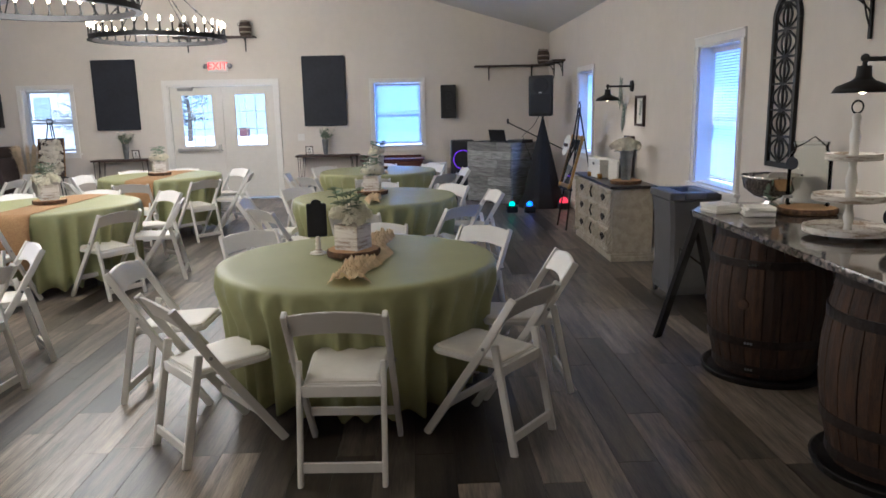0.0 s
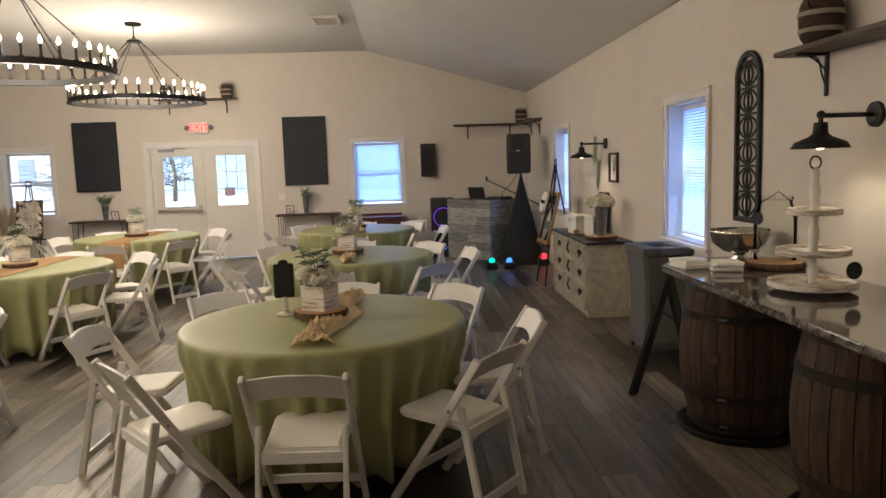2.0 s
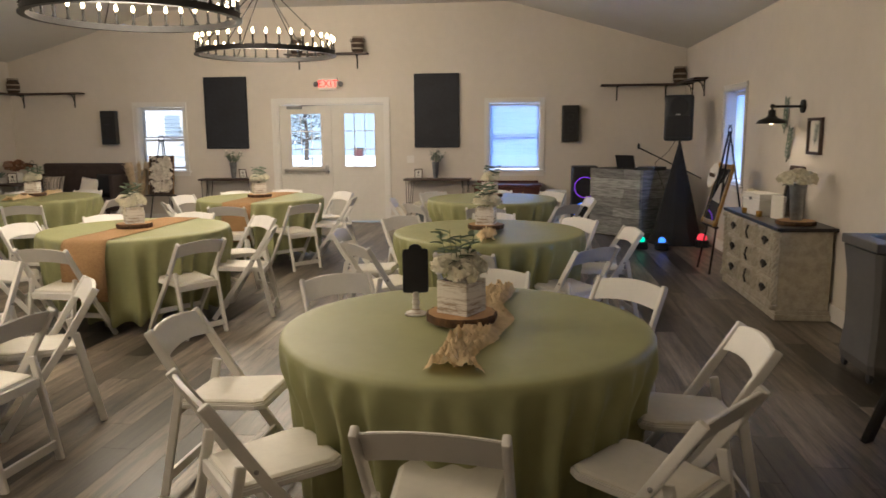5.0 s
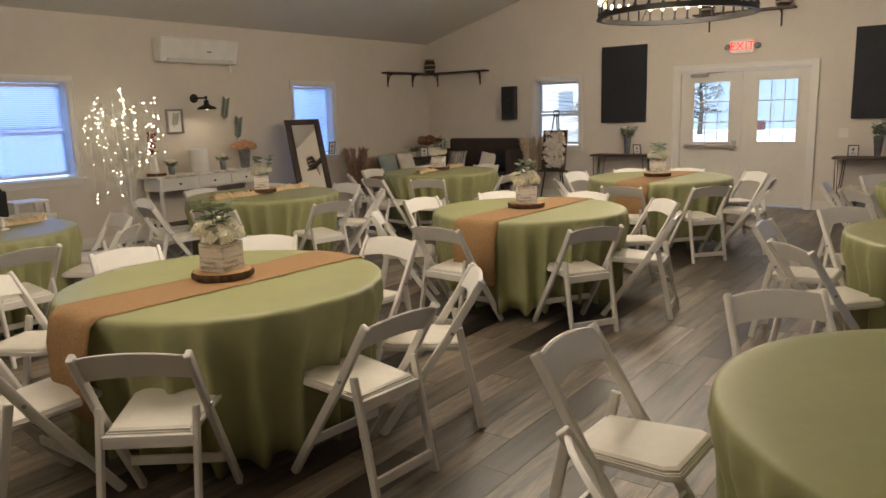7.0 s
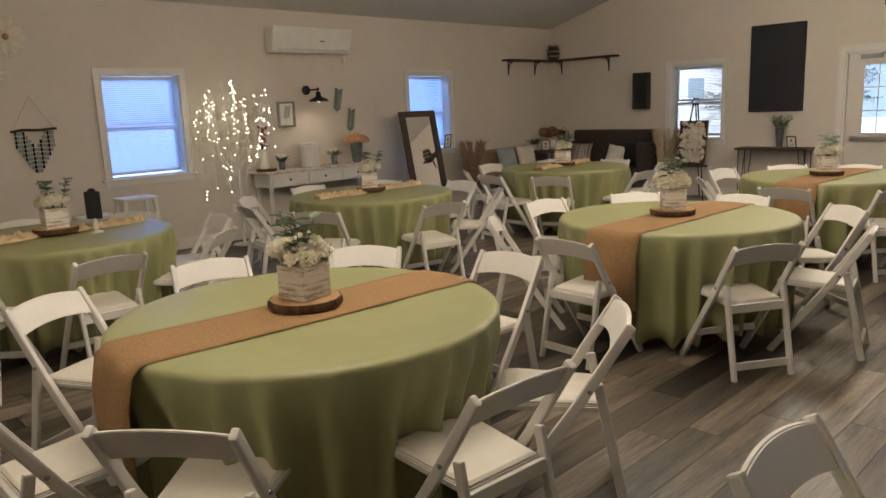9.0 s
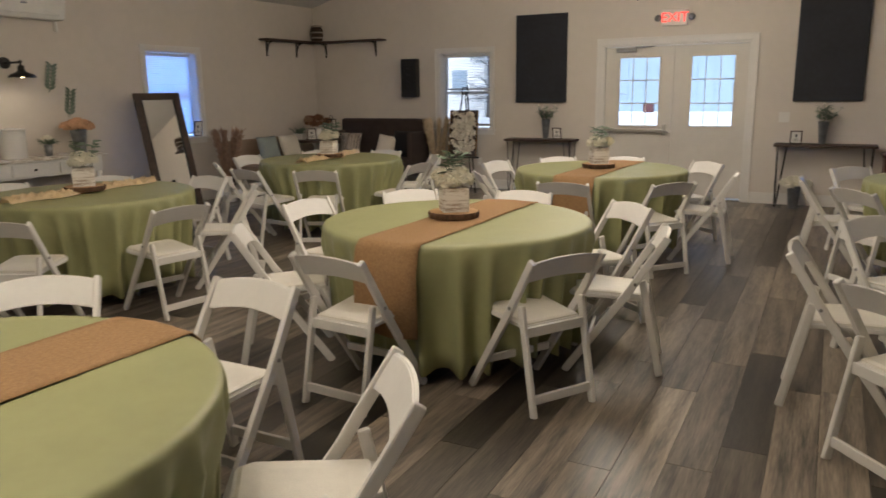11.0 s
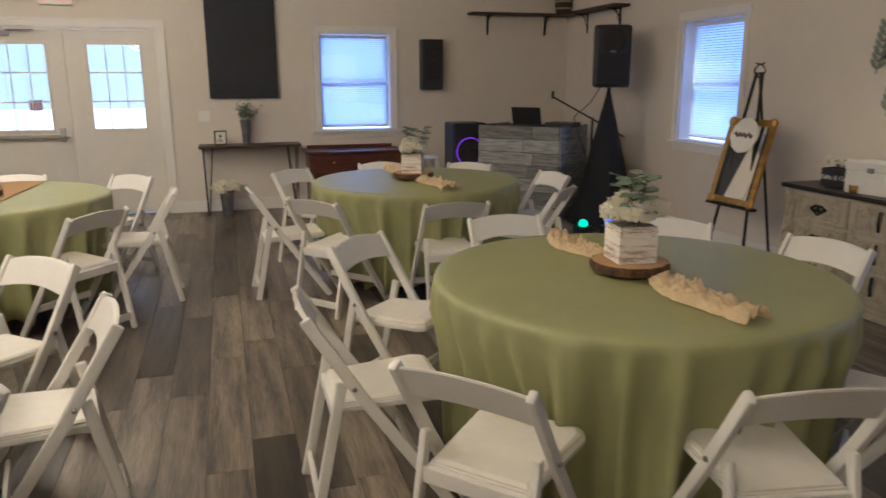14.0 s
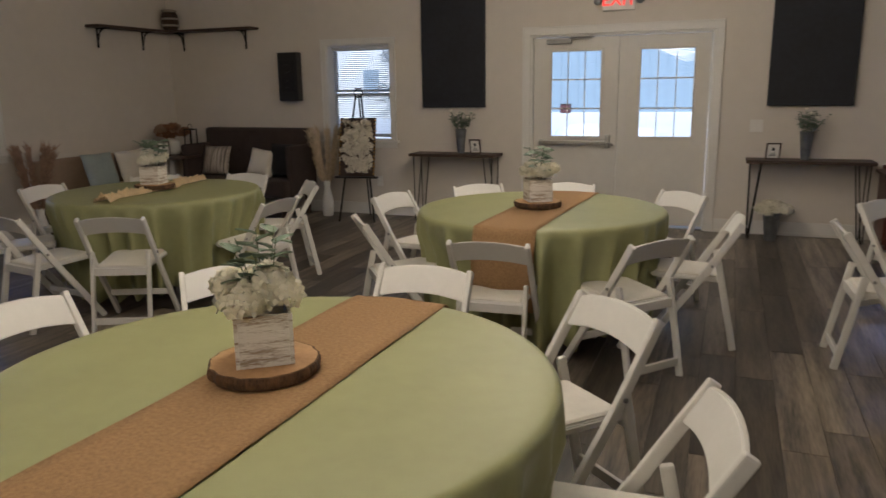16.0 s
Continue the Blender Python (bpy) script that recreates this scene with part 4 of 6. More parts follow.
def flower_bucket(m, h, petal, label, r=0.07, heads=9, spread=0.12):
    t = thing("flower_bucket", m, label, "flower bucket")
    part("bucket", lathe(B(), [(r * 0.7, 0), (r * 0.72, 0.008), (r, h), (r * 1.06, h + 0.004), (r * 1.04, h - 0.006), (r * 0.66, 0.03)], 22), M_GALV, t, smooth=True)
    rng = random.Random(int(h * 1000))
    for k in range(heads):
        a = k * 2.4
        q = spread * math.sqrt(k / heads)
        part("flower_head", blossoms(B(), rng, (q * math.cos(a), q * math.sin(a), h + 0.07 - q * 0.35), 0.062, 60, 0.034), petal, t)
    lv = B()
    for k in range(4):
        a = rng.uniform(0, 6.28)
        leaf(lv, (0.04 * math.cos(a), 0.04 * math.sin(a), h), (math.cos(a), math.sin(a), 0.1), 0.08, 0.03)
    part("leaves", lv, M_LEAF, t)
    return t


flower_bucket(pose(1.53, -0.3, 0), 0.27, M_PETAL, "galvanised bucket of white flowers standing on the floor", 0.075, 9, 0.14)
flower_bucket(pose(-1.5, -0.3, 0), 0.27, M_PETAL, "galvanised bucket of white flowers standing on the floor", 0.075, 9, 0.14)

# ---- cherry bureau ----
bu = thing("bureau", pose(2.95, -0.27, 0), "dark cherry wood bureau with brass knobs under a window", "bureau")
part("body", bx((1.04, 0.44, 0.6), 0.006, (0, 0, 0.35)), M_CHERRY, bu)
part("top", bx((1.1, 0.48, 0.03), 0.008, (0, 0, 0.667)), M_CHERRY, bu)
part("back_rail", bx((1.0, 0.02, 0.04), 0.006, (0, 0.22, 0.70)), M_CHERRY, bu)
for sx in (-1, 1):
    for r in range(3):
        d = part("drawer", bx((0.48, 0.016, 0.17), 0.005, (sx * 0.255, -0.226, 0.56 - 0.19 * r)), M_CHERRY, bu)
        part("knob", ball(B(), (sx * 0.255, -0.245, 0.56 - 0.19 * r), 0.014, 2), M_GOLD, d)
    part("foot", bx((0.07, 0.4, 0.052), 0.006, (sx * 0.46, 0, 0.026)), M_CHERRY, bu)


def stool(m, h=0.45, w=0.32):
    t = thing("white_stool", m, "white plastic step stool standing on the floor", "stool", "white stools")
    part("seat", bx((w, w * 0.8, 0.03), 0.01, (0, 0, h - 0.016)), M_WHITE, t)
    for sx in (-1, 1):
        for sy in (-1, 1):
            p = B()
            beam(p, (sx * w * 0.52, sy * w * 0.42, 0), (sx * w * 0.42, sy * w * 0.32, h - 0.03), 0.04, 0.035, 0.006)
            part("leg", p, M_WHITE, t)
    part("brace", bx((w * 0.85, 0.02, 0.04), 0.004, (0, 0, h * 0.35)), M_WHITE, t)
    return t


stool(pose(3.72, -0.5, 0), 0.6)
stool(pose(-5.25, -7.72, 0, 0, 0, 90), 0.72, 0.36)
stool(pose(-5.1, -8.2, 0, 0, 0, 90), 0.6, 0.34)

# ---- disc jockey corner ----
dj = thing("dj_booth", pose(4.830, -1.760, 0, 0, 0, 131), "grey weathered plank disc jockey booth", "booth")
Lb, Db, Hb = 0.95, 0.72, 0.97
part("frame", bx((Lb - 0.06, Db - 0.06, Hb - 0.03), 0, (Lb / 2, -Db / 2, Hb / 2 - 0.01)), M_DARKWOOD, dj)
part("counter_top", bx((Lb - 0.02, Db - 0.02, 0.03), 0.004, (Lb / 2, -Db / 2, Hb - 0.03)), M_BLACK, dj)
rng = random.Random(8)
for r in range(7):
    z = 0.02 + 0.137 * r
    cut = rng.uniform(0.3, 0.65)
    for a, b in ((0, cut * Lb), (cut * Lb, Lb)):
        part("plank", bx((b - a - 0.004, 0.018 + rng.uniform(0, 0.006), 0.132), 0.003, ((a + b) / 2, 0.0, z + 0.066)), M_GREYWOOD, dj)
    part("plank", bx((0.018 + rng.uniform(0, 0.006), Db - 0.01, 0.132), 0.003, (-0.002, -Db / 2 - 0.01, z + 0.066)), M_GREYWOOD, dj)
    part("plank", bx((0.02, Db - 0.01, 0.132), 0.003, (Lb + 0.002, -Db / 2 - 0.01, z + 0.066)), M_GREYWOOD, dj)
lp = thing("laptop", pose(4.750, -1.180, Hb - 0.013, 0, 0, 131), "black laptop open on the booth", "laptop")
part("keyboard", bx((0.34, 0.24, 0.02), 0.005, (0, -0.02, 0.012)), M_PLASTIC, lp)
part("screen", bx((0.34, 0.012, 0.2), 0.004, m=pose(0, 0.1, 0.11, -15)), M_PLASTIC, lp)
mx = thing("audio_mixer", pose(5.020, -1.430, Hb - 0.013, 0, 0, 131), "black audio mixer on the booth", "audio mixer")
part("case", bx((0.3, 0.26, 0.05), 0.006, (0, 0, 0.026)), M_PLASTIC, mx)
for i in range(4):
    part("dial", lathe(B(), [(0.012, 0.05), (0.01, 0.065)], 10, (-0.09 + 0.06 * i, 0, 0)), M_STEEL, mx)

sb = thing("party_speaker", pose(4.130, -0.790, 0, 0, 0, 0), "black portable party speaker glowing purple and blue", "speaker")
part("cabinet", bx((0.38, 0.36, 0.99), 0.025, (0, 0, 0.497)), M_PLASTIC, sb)
for z in (0.3, 0.68):
    part("woofer", lathe(B(), [(0.15, 0), (0.14, 0.012), (0.05, -0.02 + 0.025), (0.01, 0.012)], 28), M_GRILLE, sb).matrix_local = pose(0, -0.181, z, 90)
    part("light_ring", torus(B(), 0.152, 0.006, 32, 6, pose(0, -0.186, z, 90)), M_PURPLE if z > 0.5 else M_BLUE, sb, "glowing ring")

pa = thing("speaker_stand", pose(5.300, -1.880, 0), "speaker stand wrapped in a black stretch cloth cone", "speaker stand")
part("cloth_cone", lathe(B(), [(0.38, 0.0), (0.3, 0.16), (0.16, 0.75), (0.03, 1.28), (0.02, 1.33)], 20, wob=0.03), M_PILLOWK, pa)
part("pole", tube(B(), [(0, 0, 1.2), (0, 0, 1.375)], 0.018, 10), M_BLACK, pa)
ps = thing("pa_speaker", pose(5.290, -1.880, 1.372, 0, 0, -18), "black powered speaker cabinet on a tall stand", "speaker")
cb = bx((0.37, 0.34, 0.6), 0.04, (0, 0, 0.3))
for v in cb.verts:
    if v.co.y > 0.05:
        v.co.x *= 0.65
part("cabinet", cb, M_PLASTIC, ps)
part("grille", bx((0.31, 0.012, 0.28), 0.01, (0, -0.172, 0.19)), M_GRILLE, ps)
part("horn", lathe(B(), [(0.12, 0), (0.1, 0.006), (0.03, 0.0)], 24), M_GRILLE, ps).matrix_local = pose(0, -0.172, 0.45, 90)
part("badge", bx((0.05, 0.004, 0.02), 0.001, (0, -0.18, 0.345)), M_STEEL, ps)
part("power_cable", tube(B(), [(-0.05, 0.1, 0.02), (-0.15, 0.12, -0.15), (-0.32, 0.1, -0.3), (-0.25, 0.14, -0.5), (-0.1, 0.12, -0.9), (-0.05, 0.1, -1.36)], 0.005, 6), M_PLASTIC, ps)
mc = thing("microphone_stand", pose(5.420, -1.330, 0), "black boom microphone stand", "microphone stand")
part("pole", tube(B(), [(0, 0, 0.02), (0, 0, 1.05)], 0.011, 8), M_BLACK, mc)
part("boom", tube(B(), [(0.25, -0.25, 0.85), (-0.62, -0.3, 1.28)], 0.009, 8), M_BLACK, mc)
part("clip", lathe(B(), [(0.012, 0), (0.018, 0.05), (0.01, 0.08)], 10), M_PLASTIC, mc).matrix_local = pose(-0.62, -0.3, 1.26)
part("base", lathe(B(), [(0.13, 0), (0.13, 0.012), (0.03, 0.025)], 20), M_BLACK, mc)
for x, y, c, nm in ((4.75, -2.5, M_GREEN, "green"), (5.55, -2.3, M_REDLED, "red"), (5.0, -2.55, M_BLUE, "blue")):
    e = thing("party_light", pose(x, y, 0), "small party light glowing %s on the floor" % nm, "party light", "party lights")
    part("housing", bx((0.16, 0.14, 0.1), 0.02, (0, 0, 0.05)), M_PLASTIC, e)
    part("lens_dome", ball(B(), (0, 0, 0.12), 0.045 if nm != "red" else 0.065, 2), c, e, nm + " glowing lens", True)

# ---- mirror on an easel by the east wall ----


def easel(m, h, label):
    t = thing("easel", m, label, "easel", "display easels")
    for s in (-1, 1):
        p = B()
        beam(p, (s * 0.21, -0.16, 0), (s * 0.03, 0.05, h), 0.018, 0.018, 0.003)
        part("front_leg", p, M_BLACK, t)
    p = B()
    beam(p, (0, 0.32, 0), (0, 0.05, h), 0.016, 0.016, 0.003)
    part("rear_leg", p, M_BLACK, t)
    part("ledge", bx((0.5, 0.05, 0.02), 0.003, (0, -0.12, 0.505)), M_BLACK, t)
    sc = B()
    for s in (-1, 1):
        tube(sc, [(s * (0.005 + 0.05 * math.sin(k * 0.5)), 0.05, h - 0.04 + 0.016 * k - 0.03 * (k > 6) * (k - 6) * 0.4) for k in range(10)], 0.006, 6)
    part("finial", sc, M_BLACK, t, "scrolled iron finial")
    return t


def leaning(m, w, h, fw, frame_mat, inner, label, name, cat):
    t = thing(name, m, label, cat)
    for s in (-1, 1):
        part("frame_side", bx((fw, 0.03, h), 0.008, (s * (w / 2 - fw / 2), 0, h / 2)), frame_mat, t)
        part("frame_rail", bx((w - 2 * fw, 0.03, fw), 0.008, (0, 0, h / 2 + s * (h / 2 - fw / 2))), frame_mat, t)
        bd = B()
        box(bd, (s * (w / 2 - fw - 0.006), -0.012, h / 2), (0.01, 0.012, h - 2 * fw), 0.003)
        part("bead", bd, M_BLACK, t)
    part("panel", bx((w - 2 * fw, 0.01, h - 2 * fw), 0, (0, 0.002, h / 2)), inner, t)
    return t


EM = pose(5.360, -3.940, 0, 0, 0, -86)
easel(EM, 1.5, "tall black iron easel holding a framed mirror")
mr = leaning(EM @ pose(0, -0.128, 0.516, -15), 0.46, 0.66, 0.05, M_GOLD, M_MIRROR, "ornate gold framed mirror resting on an easel", "gold_mirror", "mirror")
for sx in (-1, 1):
    for z in (0.025, 0.635):
        part("corner_ornament", ball(B(), (sx * 0.205, -0.012, z), 0.04, 2, (1, 0.4, 1)), M_GOLD, mr)
pl = thing("welcome_plaque", EM @ pose(0.1, -0.12, 0.98, -15), "small white scalloped plaque with brown script hung on an easel", "plaque")
pb = lathe(B(), [(0.13, 0), (0.13, 0.008)], 26, wob=0.05)
o = part("plaque_board", pb, M_WHITE, pl)
o.matrix_local = pose(0, -0.03, 0.06, 90)
sc = tube(B(), [(-0.09 + 0.012 * k, -0.043, 0.06 + 0.02 * math.sin(k * 1.7)) for k in range(16)], 0.006, 6)
part("script_line", sc, M_DARKWOOD, pl)

# ---- taupe dresser on the east wall ----
dr = thing("carved_dresser", pose(5.490, -5.270, 0, 0, 0, -90), "taupe painted carved dresser with a dark top and black pulls", "dresser")
part("body", bx((1.58, 0.40, 0.64), 0.006, (0, 0, 0.4)), M_TAUPE, dr)
part("plinth", box(bx((1.62, 0.43, 0.05), 0.006, (0, 0, 0.026)), (0, 0, 0.065), (1.6, 0.415, 0.03), 0.006), M_TAUPE, dr)
part("top", bx((1.65, 0.46, 0.03), 0.007, (0, -0.005, 0.737)), mat("dark_top", (0.022, 0.017, 0.016), 0.35, var=0.2, scale=5), dr, "dark stained dresser top")
for s in (-1, 1):
    tw = B()
    for k in range(3):
        tube(tw, [(s * 0.755 + 0.014 * math.cos(z * 40 + k * 2.1), -0.212 + 0.014 * math.sin(z * 40 + k * 2.1), 0.1 + z) for z in [0.03 * i for i in range(20)]], 0.017, 7)
    part("twisted_column", tw, M_TAUPE, dr)
    for z in (0.1, 0.69):
        part("column_cap", lathe(B(), [(0.036, -0.02), (0.042, 0), (0.036, 0.02)], 14, (s * 0.755, -0.212, z)), M_TAUPE, dr)
for cx, w in ((-0.48, 0.48), (0, 0.40), (0.48, 0.48)):
    for r in range(3):
        z = 0.615 - 0.2 * r
        d = part("drawer", bx((w - 0.015, 0.02, 0.185), 0.005, (cx, -0.204, z)), M_TAUPE, dr)
        o = B()
        for sx in (-1, 1):
            box(o, (cx + sx * (w / 2 - 0.022), -0.217, z), (0.016, 0.012, 0.165), 0.004)
            box(o, (cx, -0.217, z + sx * 0.08), (w - 0.06, 0.012, 0.014), 0.004)
            for sz in (-1, 1):
                torus(o, 0.038, 0.009, 14, 6, pose(cx + sx * w * 0.28, -0.217, z + sz * 0.03, 90))
                ball(o, (cx + sx * w * 0.4, -0.214, z + sz * 0.055), 0.016, 1, (1, 0.6, 1))
                tube(o, [(cx + sx * (0.05 + 0.02 * k), -0.217, z + sz * (0.065 - 0.02 * math.sin(k))) for k in range(7)], 0.006, 5)
            ball(o, (cx + sx * w * 0.35, -0.214, z), 0.02, 1, (1.2, 0.5, 0.8))
        if cx == 0:
            for i in range(7):
                for sx in (-1, 1):
                    tube(o, [(-0.13 + 0.037 * i, -0.215, z - 0.065), (-0.13 + 0.037 * (i + sx), -0.215, z + 0.065)], 0.005, 5)
        part("carving", o, M_TAUPE, d)
        pu = B()
        if cx:
            for sx in (-1, 1):
                torus(pu, 0.022, 0.008, 12, 6, pose(cx + sx * 0.022, -0.225, z, 90))
                ball(pu, (cx + sx * 0.055, -0.222, z), 0.014, 1)
            torus(pu, 0.02, 0.007, 12, 6, pose(cx, -0.226, z - 0.018, 90))
        else:
            tube(pu, [(0.0, -0.225, z - 0.06), (0.012, -0.245, z), (0.0, -0.225, z + 0.06)], 0.009, 6)
        part("pull", pu, M_BLACK, d, "black iron pull")
DT = 0.753


def hinged_box(m):
    t = thing("card_box", m, "white wooden card box with a hinged lid on a dresser", "box")
    part("box_body", bx((0.34, 0.2, 0.14), 0.005, (0, 0, 0.071)), M_WHITE, t)
    part("lid", bx((0.345, 0.205, 0.055), 0.006, (0, 0, 0.17)), M_WHITE, t)
    part("latch", bx((0.04, 0.01, 0.03), 0.003, (0, -0.106, 0.15)), M_STEEL, t)
    return t


hinged_box(pose(5.420, -5.100, DT, 0, 0, -82))
gb = thing("gift_sign_planter", pose(5.450, -4.780, DT, 0, 0, -80), "black wooden planter lettered for gifts and cards with white roses", "planter")
part("planter_box", bx((0.24, 0.12, 0.12), 0.005, (0, 0, 0.061)), M_BOARD, gb)
words("Gifts & Cards", 0.042, 0.001, M_PAPER, gb, pose(0, -0.0625, 0.062, 90))
rng = random.Random(5)
for k in range(7):
    part("rose", blossoms(B(), rng, (-0.1 + 0.033 * k, rng.uniform(-0.03, 0.03), 0.15 + rng.uniform(-0.01, 0.03)), 0.035, 30, 0.02), M_PETAL, gb, "white rose")
lv = B()
for k in range(26):
    a = rng.uniform(0, 6.28)
    leaf(lv, (rng.uniform(-0.1, 0.1), 0, 0.13), (math.cos(a), math.sin(a), rng.uniform(0.3, 1.4)), rng.uniform(0.05, 0.09), 0.03)
part("foliage", lv, M_LEAF, gb)
cbd = leaning(pose(5.600, -5.220, DT, -10, 0, -86), 0.27, 0.45, 0.035, M_DARKWOOD, M_BOARD, "dark framed slate board leaning against the wall", "slate_board", "chalkboard")
gbk = thing("guest_book", pose(5.450, -5.470, DT, 0, 0, -70), "cream spiral bound guest book standing upright", "book")
part("cover", bx((0.16, 0.03, 0.2), 0.004, (0, 0, 0.101)), M_PAPER, gbk)
sp = B()
for k in range(14):
    torus(sp, 0.014, 0.002, 10, 4, pose(0.083, 0, 0.015 + 0.013 * k))
part("spiral", sp, M_STEEL, gbk)
bt = thing("glass_bottle", pose(5.500, -5.610, DT), "clear glass bottle with a dark stopper", "bottle")
part("bottle_body", lathe(B(), [(0.034, 0), (0.036, 0.01), (0.036, 0.15), (0.014, 0.2), (0.013, 0.25)], 18), M_JAR, bt, smooth=True)
part("stopper", lathe(B(), [(0.012, 0.25), (0.014, 0.275)], 12), M_DARKWOOD, bt)
for x, y in ((5.3, -5.02), (5.34, -5.31)):
    vt = thing("votive_holder", pose(x, y, DT), "small gold votive candle holder", "candle holder", "gold votives")
    part("cup", lathe(B(), [(0.024, 0), (0.028, 0.05), (0.025, 0.05), (0.022, 0.01)], 16), M_GOLD, vt, smooth=True)
wood_slice(pose(5.470, -5.850, DT), 0.15)
flower_bucket(pose(5.470, -5.850, DT + 0.037), 0.29, M_PETAL, "galvanised bucket of white hydrangeas on a wood slice", 0.064, 11, 0.1)


def sconce(m):
    t = thing("wall_sconce", m, "black barn style gooseneck wall lamp, lit", "wall lamp", "barn wall lamps")
    part("wall_plate", lathe(B(), [(0.06, 0), (0.058, 0.02), (0.03, 0.026)], 20), M_BLACK, t).matrix_local = pose(0, 0, 0, 90)
    part("arm", tube(B(), [(0, -0.01, 0), (0, -0.26, 0.0), (0, -0.27, -0.015), (0, -0.27, -0.04)], 0.011, 8), M_BLACK, t)
    part("knuckle", ball(B(), (0, -0.27, 0.005), 0.02, 2), M_BLACK, t)
    part("shade", lathe(B(), [(0.03, -0.03), (0.034, -0.08), (0.05, -0.095), (0.11, -0.12), (0.13, -0.15), (0.126, -0.15), (0.1, -0.125), (0.045, -0.1)], 28, (0, -0.27, 0), cap=False), M_BLACK, t, "black flared metal shade", True)
    part("bulb", ball(B(), (0, -0.27, -0.13), 0.026, 2), M_BULB, t, "glowing bulb", True)
    lamp("sconce_light", "SPOT", m @ pose(0, -0.27, -0.16), 2.6, (1, 0.8, 0.55), radius=0.03, spot=radians(150))
    return t


sconce(pose(HX, -5.140, 1.72, 0, 0, -90))
sconce(pose(HX, -9.730, 1.72, 0, 0, -90))
sconce(pose(-HX, -5.2, 1.785, 0, 0, 90))


def sprig(m, n, ln):
    t = B()
    tube(t, [(0.02 * math.sin(2 * k / 8), -0.012, -ln / 2 + ln * k / 8) for k in range(9)], 0.004, 5)
    for k in range(n):
        z = -ln / 2 + ln * (k + 0.8) / n
        for s in (-1, 1):
            leaf(t, (0, -0.012, z), (s * 0.9, -0.05, 0.75), 0.085, 0.034, 0.05, (0, -1, 0))
    return lone("metal_leaf_sprig", t, M_SAGEINK, m, "green metal leaf sprig hung on the wall", "wall decor", "metal leaf sprigs")


sprig(pose(HX, -4.710, 1.63, 0, 10, -90), 7, 0.3)
sprig(pose(HX, -4.840, 1.36, 0, 14, -90), 7, 0.3)
sprig(pose(-HX, -4.72, 1.62, 0, 12, 90), 7, 0.28)
sprig(pose(-HX, -4.52, 1.35, 0, 10, 90), 7, 0.28)


def wall_art(m, w, h, fm, label):
    t = thing("framed_print", m, label, "framed print")
    for s in (-1, 1):
        part("frame_side", bx((0.025, 0.03, h), 0.003, (s * (w / 2 - 0.0125), -0.017, 0)), fm, t)
        part("frame_rail", bx((w - 0.05, 0.03, 0.025), 0.003, (0, -0.017, s * (h / 2 - 0.0125))), fm, t)
    part("print", bx((w - 0.05, 0.006, h - 0.05), 0, (0, -0.008, 0)), M_PAPER, t)
    k = B()
    tube(k, [(-0.02, -0.0125, -h * 0.25), (0.03, -0.0125, h * 0.28)], 0.002, 4)
    for i in range(6):
        z = -h * 0.15 + i * h * 0.08
        for s in (-1, 1):
            leaf(k, (0.0 + i * 0.006, -0.0125, z), (s, 0, 0.6), 0.055, 0.015, 0, (0, -1, 0))
    part("botanical_drawing", k, M_SAGEINK, t)
    return t


wall_art(pose(HX, -5.480, 1.46, 0, 0, -90), 0.3, 0.31, M_DARKWOOD, "dark framed botanical fern print on the wall")
wall_art(pose(-HX, -5.53, 1.49, 0, 0, 90), 0.25, 0.32, M_GREYWOOD, "light framed botanical print on the wall")

# ---- arched wall panel ----
ar = thing("arched_wall_panel", pose(HX, -8.470, 1.12, 0, 0, -90), "tall black arched openwork wooden wall panel", "wall decor")
w, h = 0.34, 1.08
fr = B()
hh = h - w / 2
for s in (-1, 1):
    box(fr, (s * (w / 2 - 0.017), -0.015, hh / 2), (0.034, 0.024, hh), 0.004)
box(fr, (0, -0.015, 0.017), (w - 0.068, 0.024, 0.034), 0.004)
prev = None
for i in range(13):
    a = math.pi * i / 12
    q = (math.cos(a) * (w / 2 - 0.017), -0.015, hh + math.sin(a) * (w / 2 - 0.017))
    if prev:
        beam(fr, prev, q, 0.024, 0.034, 0.0, (0, 1, 0))
    prev = q
part("frame", fr, M_BLACK, ar)
n = 3
for k in range(n):
    z0, z1 = 0.034 + k * (h - 0.1) / n, 0.034 + (k + 1) * (h - 0.1) / n
    zc = (z0 + z1) / 2
    tr = B()
    beam(tr, (-w / 2 + 0.03, -0.015, zc), (w / 2 - 0.03, -0.015, zc), 0.014, 0.012, 0, (0, 0, 1))
    beam(tr, (-w / 2 + 0.03, -0.015, z1), (w / 2 - 0.03, -0.015, z1), 0.014, 0.012, 0, (0, 0, 1))
    beam(tr, (0, -0.015, z0), (0, -0.015, z1), 0.014, 0.012)
    for sz in (-1, 1):
        for sx in (-1, 1):
            for bulge in (0.055, 0.125):
                pts = [(sx * bulge * math.sin(math.pi * f / 8), -0.015, zc + sz * (z1 - z0) / 2 * f / 8) for f in range(9)]
                tube(tr, pts, 0.007, 5)
    part("tracery", tr, M_BLACK, ar)

